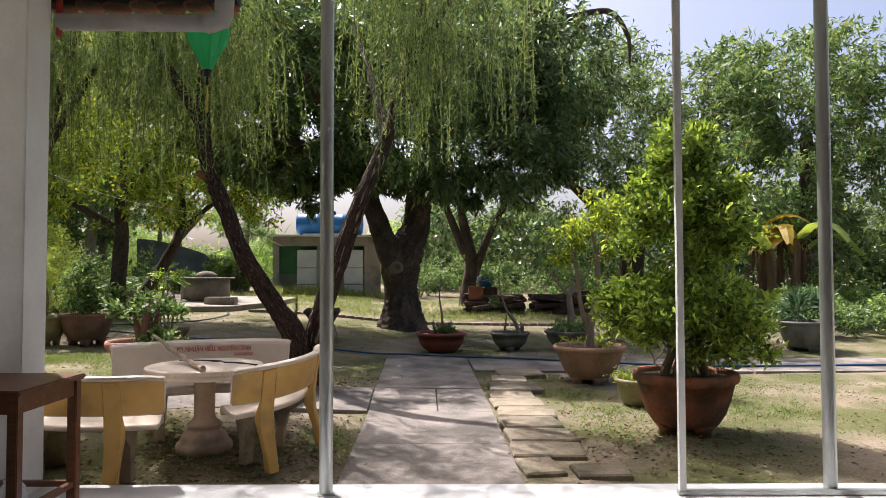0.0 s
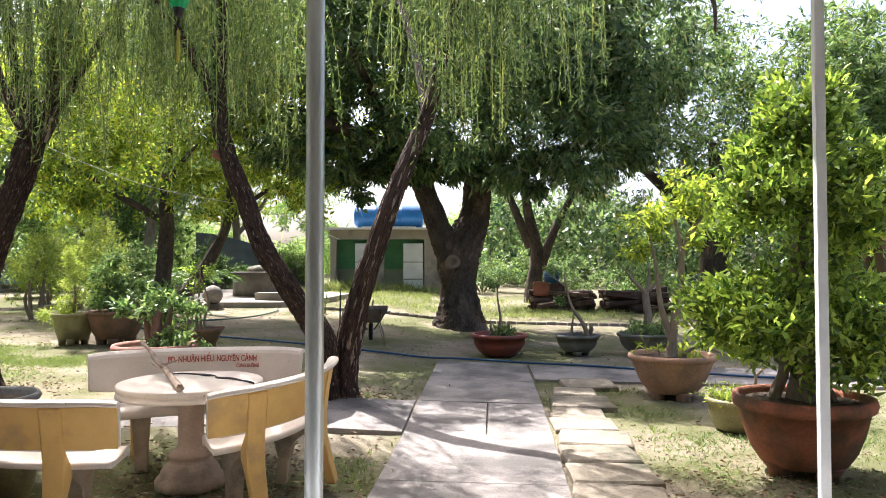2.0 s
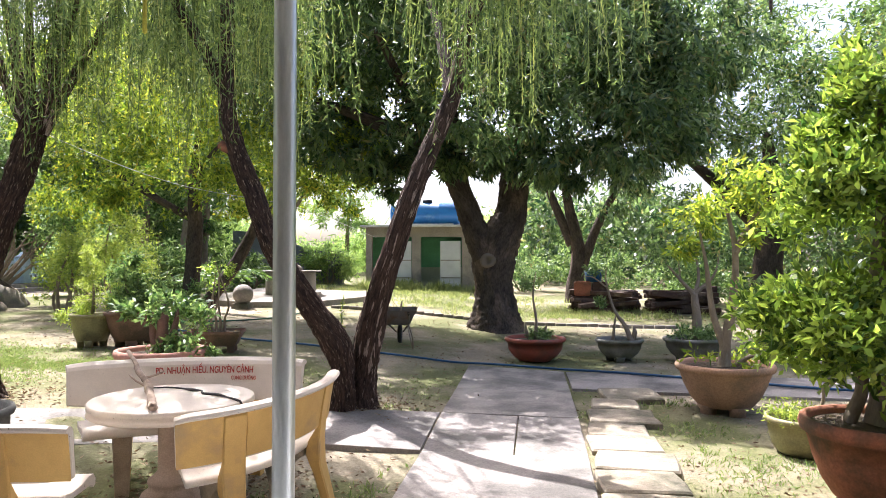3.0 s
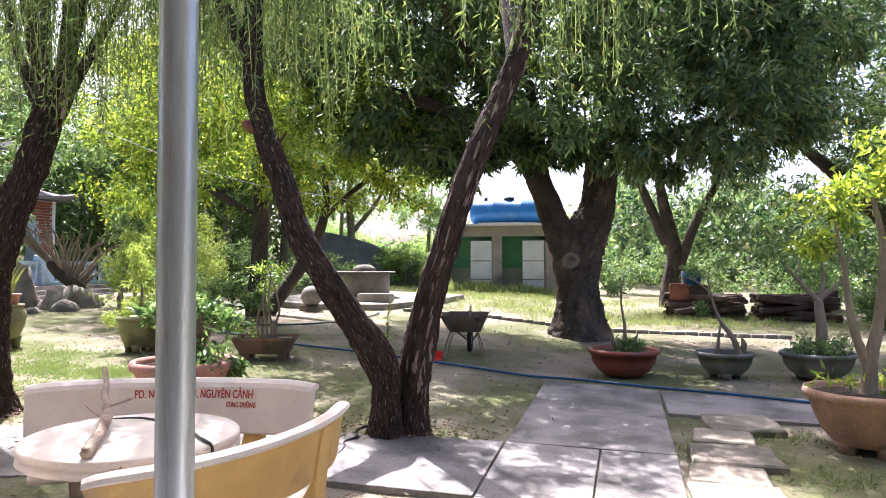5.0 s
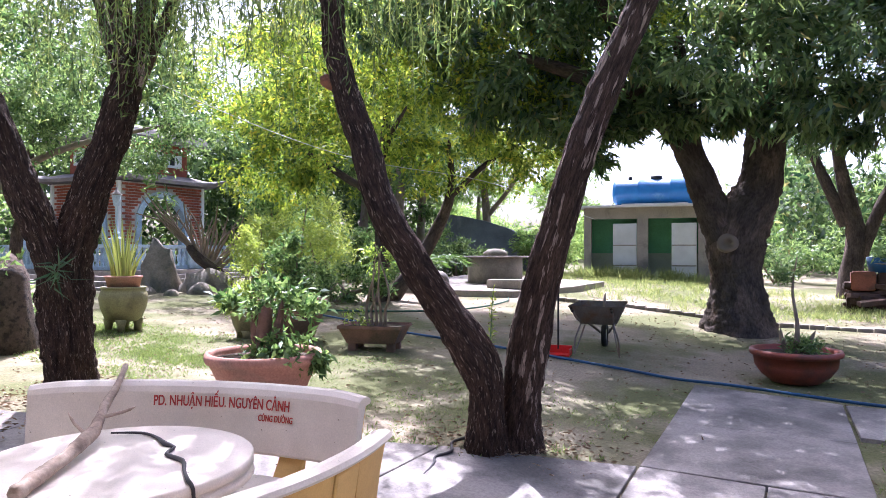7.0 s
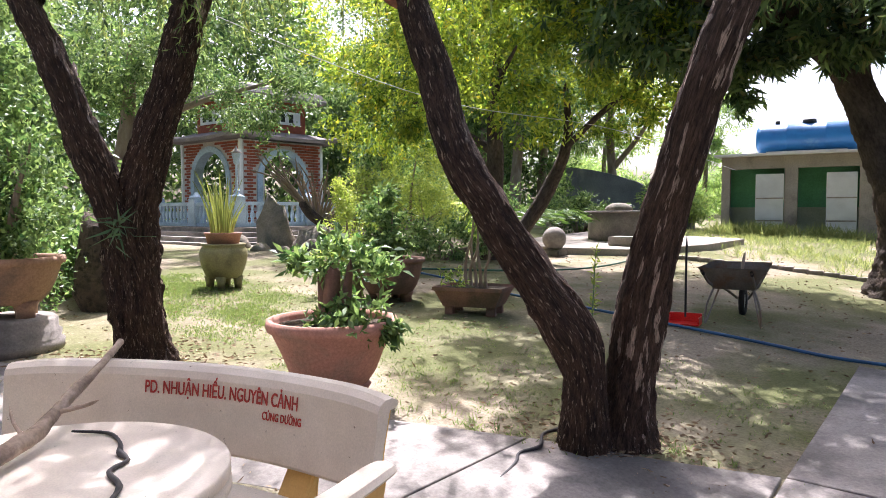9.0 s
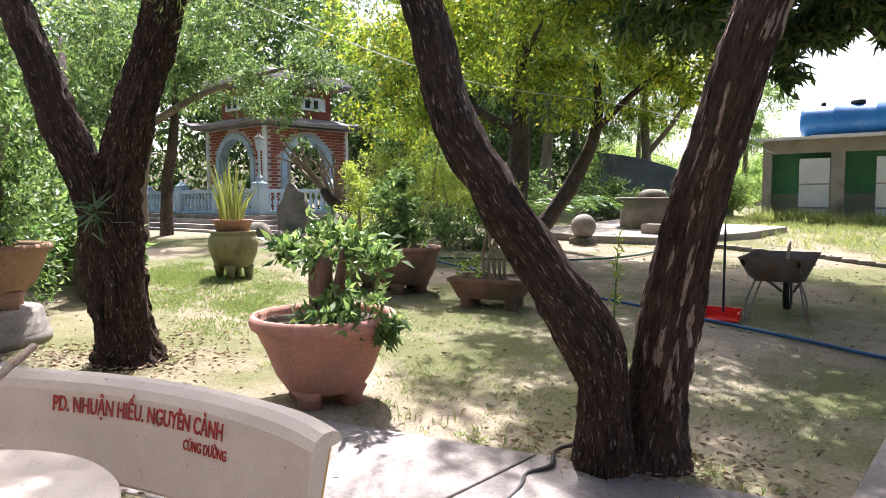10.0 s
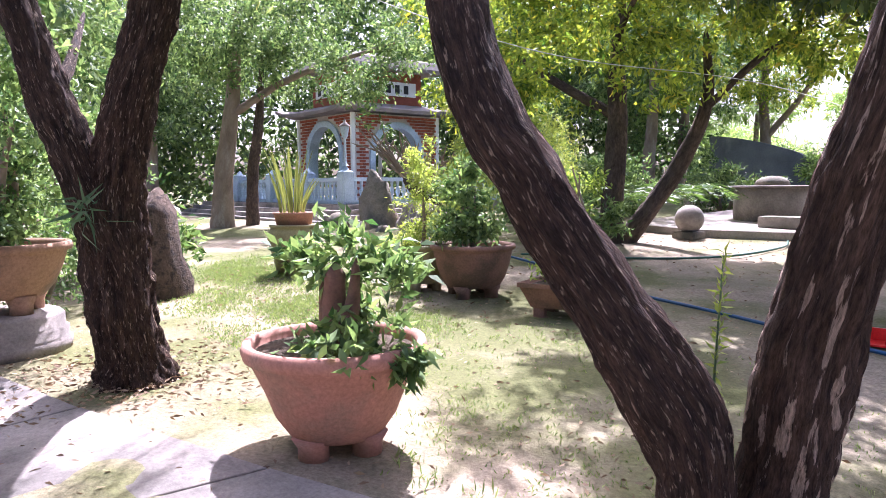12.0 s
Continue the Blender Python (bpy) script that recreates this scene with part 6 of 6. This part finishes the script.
for k in range(16):
    a = 2 * math.pi * k / 16 + 0.2
    ln, up = random.uniform(1.1, 1.6), random.uniform(0.5, 1.0)
    u = np.linspace(0.1, 1, 34)
    axis = np.stack([np.cos(a) * ln * u, np.sin(a) * ln * u, 0.4 + up * 1.7 * u - 1.5 * up * u * u], 1)
    side = np.array([-math.sin(a), math.cos(a), 0.0])
    at = np.vstack([axis, axis])
    way = np.vstack([np.tile(side * 1.0, (34, 1)), np.tile(-side * 1.0, (34, 1))]) + np.array([math.cos(a) * 0.5, math.sin(a) * 0.5, -0.25])
    part("frond", leaves(at, way, 0.24, 0.022, 0.05), PALM, cyc)
for k, (x, y, r, h, lf) in enumerate(((-10.6, 20.4, 1.1, 1.4, POTLEAF), (-12.8, 20.0, 1.2, 1.7, WOODS), (-9.2, 22.8, 1.0, 1.3, WOODS), (-14.8, 22.4, 1.4, 2.0, POTLEAF), (-8.0, 26.8, 1.0, 1.4, FEATHER), (-10.2, 28.6, 1.4, 1.6, FEATHER), (-1.0, 29.0, 1.6, 1.6, WOODS), (1.8, 27.8, 1.5, 1.5, WOODS), (4.6, 24.6, 1.3, 1.2, POTLEAF), (7.6, 19.2, 1.2, 1.1, FEATHER), (9.4, 17.6, 1.3, 1.2, FEATHER), (8.2, 15.4, 1.1, 0.9, POTLEAF), (10.6, 14.8, 1.2, 1.1, FEATHER), (5.4, 19.8, 0.9, 0.8, WOODS), (12.6, 16.6, 1.5, 1.4, WOODS), (-9.6, 9.2, 0.9, 1.1, POTLEAF))):
    shrub((x, y), "leafy green garden shrub", [(0, 0, h * 0.5, r, r, h * 0.5), (r * 0.6, 0.1, h * 0.4, r * 0.6, r * 0.6, h * 0.4), (-r * 0.5, -0.1, h * 0.75, r * 0.6, r * 0.6, h * 0.45)], lf, 520, 7, 0.15, 0.05)
# grey trunks near the pavilion
tree("garden_tree", (-16.8, 13.5, gz(-16.8, 13.5)), "slender garden tree with a bare brown trunk", [([(0, 0, -0.1), (0.1, 0, 1.0), (0.3, 0.1, 2.2), (0.5, 0.2, 3.6), (0.7, 0.2, 5.0)], [0.30, 0.22, 0.19, 0.15, 0.07]), ([(0.35, 0.1, 2.6), (1.5, 1.3, 3.5), (3.4, 2.7, 4.1)], [0.1, 0.07, 0.03])], [(2.8, 2.3, 3.5, 1.4, 1.1, 0.7), (1.3, 2.4, 3.8, 1.4, 1.1, 0.8), (4.0, 3.0, 4.2, 1.6, 1.2, 0.8), (0.3, 0, 4.6, 1.8, 1.8, 1.1), (-1.2, 0, 4.0, 1.3, 1.3, 0.8), (1.8, 0.5, 4.4, 1.3, 1.2, 0.9), (2.6, 1.2, 5.2, 1.4, 1.2, 0.9)], GREYBARK, WOODS, 2900, 7, 0.13, 0.045, 14)
tree("garden_tree", (-16.9, 14.3, gz(-16.9, 14.3)), "thin dark leaning garden tree", [([(0, 0, -0.1), (0.1, 0, 1.2), (0.5, 0, 2.4), (0.4, 0.2, 4.0)], [0.16, 0.14, 0.11, 0.05])], [(0.3, 0, 4.0, 1.6, 1.5, 1.0)], MANGOBARK, POTLEAF, 500, 7, 0.14, 0.05, 12)
tree("garden_tree", (-8.7, 7.1, gz(-8.7, 7.1)), "broad garden tree with a grey trunk", [([(0, 0, -0.1), (0, 0, 1.2), (-0.2, 0, 2.6), (-0.1, 0, 4.2)], [0.2, 0.16, 0.13, 0.06]), ([(-0.1, 0, 1.8), (0.8, 0.2, 2.6), (1.6, 0.2, 3.2)], [0.1, 0.07, 0.03])], [(0, 0, 4.0, 1.9, 1.6, 1.2), (0.9, 0.3, 2.9, 1.1, 0.9, 0.6), (-1.0, 0.5, 2.6, 1.2, 1.0, 0.8)], GREYBARK, POTLEAF, 1200, 8, 0.10, 0.03, 12)
shrub((-8.0, 8.0), "dense green shrub beside the forked tree", [(0, 0, 0.8, 0.7, 0.7, 0.8), (-0.8, 0.4, 1.0, 0.8, 0.8, 0.9)], POTLEAF, 700, 7, 0.09, 0.03)

banana = thing("banana_clump", (8.7, 17.9, gz(8.7, 17.9)), "banana clump with hanging dry brown leaves", "plant")
for k in range(5):
    a = 1.26 * k
    foot, top = Vector((0.35 * math.cos(a), 0.3 * math.sin(a), -0.05)), Vector((0.6 * math.cos(a), 0.5 * math.sin(a), 1.9 + 0.25 * (k % 3)))
    part("stem", tube([foot, foot.lerp(top, 0.5), top], [0.13, 0.11, 0.06], 10, 0.15, 0.1), DRYLEAF, banana, smooth=True)
    for j in range(6):
        b = a + 1.05 * j
        out = Vector((math.cos(b), math.sin(b), 0))
        side = Vector((-math.sin(b), math.cos(b), 0))
        dry = j % 3 != 0
        rise, reach = (0.25, 0.55) if dry else (0.75, 1.5)
        bm, prev = bmesh.new(), None
        for i in range(10):
            u = i / 9
            c = top + out * reach * u * (1 - 0.35 * u if dry else 1.0) + Vector((0, 0, rise * 2.4 * u - (2.0 if dry else 1.9) * u * u))
            w = (0.05 if dry else 0.24) * (0.25 + 1.6 * math.sqrt(u) * (1.05 - u)) + 0.02 * math.sin(i * 2.3 + j)
            row = [bm.verts.new(c - side * w + Vector((0, 0, -0.05))), bm.verts.new(c), bm.verts.new(c + side * w + Vector((0, 0, -0.05)))]
            if prev:
                bm.faces.new((prev[0], prev[1], row[1], row[0]))
                bm.faces.new((prev[1], prev[2], row[2], row[1]))
            prev = row
        part("leaf", bm, DRYLEAF if dry else (YELLOWLEAF if j else LIME), banana, "hanging dry brown leaf" if dry else "")

# stacked timber, old tiles and leaf heap at the back
pile = thing("timber_stack", (3.0, 21.6, gz(3, 21.6)), "dark stack of weathered timber and roof tiles", "timber stack")
for k in range(50):
    row, col = k // 10, k % 10
    q = part("plank", box(-0.9, -0.09, -0.05, 0.9, 0.09, 0.05, 0.008), LOGS, pile)
    q.matrix_local = pose(-1.4 + (col // 5) * 2.0 + random.uniform(-0.12, 0.12), -0.5 + (col % 5) * 0.22, 0.06 + row * 0.112, random.uniform(-12, 12), random.uniform(-9, 9), random.uniform(-30, 30))
jars = thing("old_crate_stack", (0.95, 21.4, gz(0.95, 21.4)), "stack of old crates and clay pots with a blue tub", "crates")
for k, (x, z0, w, mt) in enumerate(((0, 0, 0.5, LOGS), (0.5, 0, 0.45, BROWNPOT), (0.05, 0.42, 0.45, TERRADARK), (0.5, 0.4, 0.4, LOGS))):
    part("crate", box(x - w / 2, -0.25, z0, x + w / 2, 0.25, z0 + 0.4, 0.03), mt, jars)
tub = part("tub", lathe([(0.0, 0.0), (0.2, 0.0), (0.25, 0.32), (0.23, 0.32), (0.18, 0.03), (0.0, 0.03)], 20), HOSE, jars, "blue plastic tub")
tub.location = (0.35, 0, 0.8)

# grass
def blades(n, spots, h, leaf, name, label, w=0.008):
    """Tufts of upright blades scattered over elliptic spots (x, y, rx, ry)."""
    p = np.array([s[2] * s[3] for s in spots])
    b = np.array(spots)[RNG.choice(len(spots), n, p=p / p.sum())]
    a, r = RNG.uniform(0, 6.283, n), RNG.uniform(0, 1, n) ** 0.55
    x, y = b[:, 0] + b[:, 2] * r * np.cos(a), b[:, 1] + b[:, 3] * r * np.sin(a)
    keep = np.array([noise.noise(Vector((q * 1.3, s * 1.3, 3.0))) for q, s in zip(x, y)]) + RNG.normal(0, 0.3, n) > 0.0 + 0.5 * (r - 0.6)
    x, y = x[keep], y[keep]
    k = 4
    xx, yy = np.repeat(x, k) + RNG.normal(0, 0.02, len(x) * k), np.repeat(y, k) + RNG.normal(0, 0.02, len(x) * k)
    at = np.stack([xx, yy, np.array([gz(q, s) for q, s in zip(xx, yy)]) - 0.012], 1)
    way = RNG.normal(size=(len(at), 3)) * 0.55
    way[:, 2] = RNG.uniform(0.35, 1.1, len(at))
    return tagged(part(name, leaves(at, way, h, w, 0.12), leaf), label, "grass", kind="stuff")


blades(6500, [(-1.2, 20.6, 3.6, 2.2), (-4.5, 23.6, 2.6, 2.0), (1.5, 20.4, 3.0, 1.6), (-2.6, 24.3, 4.0, 1.2), (-8.0, 24.5, 2.0, 2.0)], 0.17, TALLGRASS, "tall_grass", "tall sunlit grass by the shed", 0.013)
blades(1300, [(-3.7, 25.35, 2.6, 0.18), (-4.8, 24.9, 1.6, 0.3)], 0.42, TALLGRASS, "tall_weeds", "tall weeds along the shed wall", 0.02)
blades(16000, [(-7.4, 10.2, 2.2, 1.3), (-6.0, 9.9, 1.6, 1.0), (-9.4, 10.6, 1.6, 1.0)], 0.035, GRASS, "lawn", "thin short lawn in the sun", 0.008)
blades(1700, [(0.66, 9.6, 0.14, 1.4), (1.5, 10.4, 0.5, 0.3), (0.72, 7.0, 0.1, 1.4), (1.5, 9.3, 0.4, 0.5), (-1.0, 6.9, 0.16, 1.5), (3.2, 8.2, 1.2, 0.8), (1.7, 7.8, 0.5, 0.9), (-2.9, 8.75, 1.3, 0.15), (-1.3, 9.3, 0.5, 0.12), (-1.6, 6.1, 0.8, 0.5), (-4.3, 9.0, 0.6, 0.3)], 0.06, GRASS, "grass_tufts", "sparse grass tufts beside the paving", 0.009)
blades(6500, [(3.6, 8.6, 2.2, 1.9), (-3.0, 10.3, 2.4, 1.3), (5.5, 9.4, 2.5, 1.3), (-3.3, 9.1, 1.6, 0.5), (2.2, 7.0, 1.4, 1.6)], 0.028, GRASS, "sparse_grass", "short sparse grass on the sand", 0.007)
lit = RNG.uniform(0, 1, (7000, 2)) * np.array([15, 15]) + np.array([-9.5, 5.2])
lit = np.vstack([lit, RNG.normal(0, 0.35, (900, 2)) + np.array([-1.75, 9.1]), RNG.normal(0, 0.42, (1100, 2)) + np.array([-5.4, 8.15]), RNG.normal(0, 0.7, (2600, 2)) + np.array([-1.9, 6.0]), RNG.normal(0, 0.6, (900, 2)) + np.array([2.2, 6.6])])
at = np.stack([lit[:, 0], lit[:, 1], np.array([gz(a, b) for a, b in lit]) + 0.008], 1)
wayl = RNG.normal(size=(len(at), 3))
wayl[:, 2] *= 0.12
tagged(part("leaf_litter", leaves(at, wayl, 0.05, 0.016, 0.08), LITTER), "dry fallen leaves scattered on the sand", "leaf litter", kind="stuff")
weed = thing("tall_weed", (-1.98, 9.15, gz(-1.98, 9.15)), "tall thin flowering weed beside the tree", "plant")
part("stem", tube([(0, 0, 0), (0.03, 0, 0.5), (0.06, 0, 1.1)], [0.008, 0.006, 0.003], 5, 0.1), FERN, weed)
zz = np.linspace(0.1, 1.1, 150)
part("leaves", leaves(np.stack([0.06 * zz, zz * 0, zz], 1), RNG.normal(size=(150, 3)) * 0.6 + np.array([0, 0, 0.5]), 0.05, 0.012), LIME, weed)

# distant woods: a belt of foliage all round, lower behind the shed where the sky shows
def belt(n, r0, r1, a0, a1, ztop, leaf, name, label, length=0.55, width=0.22, zlow=0.2):
    a, r = RNG.uniform(radians(a0), radians(a1), n), RNG.uniform(r0, r1, n)
    top = ztop * (0.7 + 0.3 * np.sin(a * 9 + 1) * np.sin(a * 23))
    z = zlow + (RNG.uniform(0, 1, n) ** 0.8) * top
    c = np.stack([-np.sin(a) * r, np.cos(a) * r + 3.0, z + 0.6], 1)
    at = np.repeat(c, 6, 0) + RNG.normal(0, 0.28, (n * 6, 3))
    w = RNG.normal(size=(n * 6, 3))
    w[:, 2] -= 0.3
    return tagged(part(name, leaves(at, w, length, width), leaf), label, "woods", kind="stuff")


belt(13000, 30, 40, 27, 95, 15, WOODS, "far_woods_west", "dense sunlit woods round the garden", 0.42, 0.16)
belt(5200, 34, 44, 2, 28, 3.6, FEATHER, "far_thicket", "low feathery thicket beyond the shed", 0.5, 0.06)
belt(8000, 30, 42, -58, 3, 6.5, MANGO, "far_woods_east", "dense woods beyond the mango trees", 0.42, 0.15)
belt(3000, 24, 40, 95, 250, 8, WOODS, "far_woods_south", "woods round the house", 0.6, 0.3)
for k, (x, y, h, r) in enumerate(((-13.5, 33, 7.0, 2.0), (-10.2, 36, 5.5, 1.6), (-17.5, 31, 8.0, 2.4), (18, 23, 9.0, 2.2))):
    tree("feathery_tree", (x, y, gz(x, y)), "light feathery tree against the sky", [([(0, 0, -0.1), (0.1, 0, h * 0.4), (0.3, 0, h * 0.9)], [0.12, 0.09, 0.03])], [(0.2, 0, h * 0.8, r, r, h * 0.16), (-0.6, 0, h * 0.55, r * 0.8, r * 0.8, h * 0.14), (0.9, 0, h * 0.45, r * 0.7, r * 0.7, h * 0.12)], GREYBARK, FEATHER, 520, 10, 0.32, 0.05, 8)
for k, (x, y) in enumerate(((-12.5, 24.5), (-16, 27.5), (-20.5, 27), (-25, 14.5), (-19.0, 10.5), (-14.0, 8.8), (-22, 31), (-18.5, 33), (-14.5, 29.5))):
    tree("garden_tree", (x, y, gz(x, y)), "leafy garden tree with a slim trunk", [([(0, 0, -0.1), (0.1, 0, 1.5), (0.2, 0, 3.2), (0.1, 0, 5.5)], [0.22, 0.18, 0.14, 0.06])], [(0, 0, 5.4, 2.5, 2.4, 1.8), (0, 0, 8.2, 2.8, 2.6, 2.0), (-1.6, 0.3, 3.6, 1.7, 1.6, 1.2), (1.6, -0.3, 3.8, 1.7, 1.6, 1.2), (0, -0.6, 2.4, 1.5, 1.3, 0.9)], GREYBARK, WOODS if k % 2 else POTLEAF, 1900, 7, 0.19, 0.065, 8)
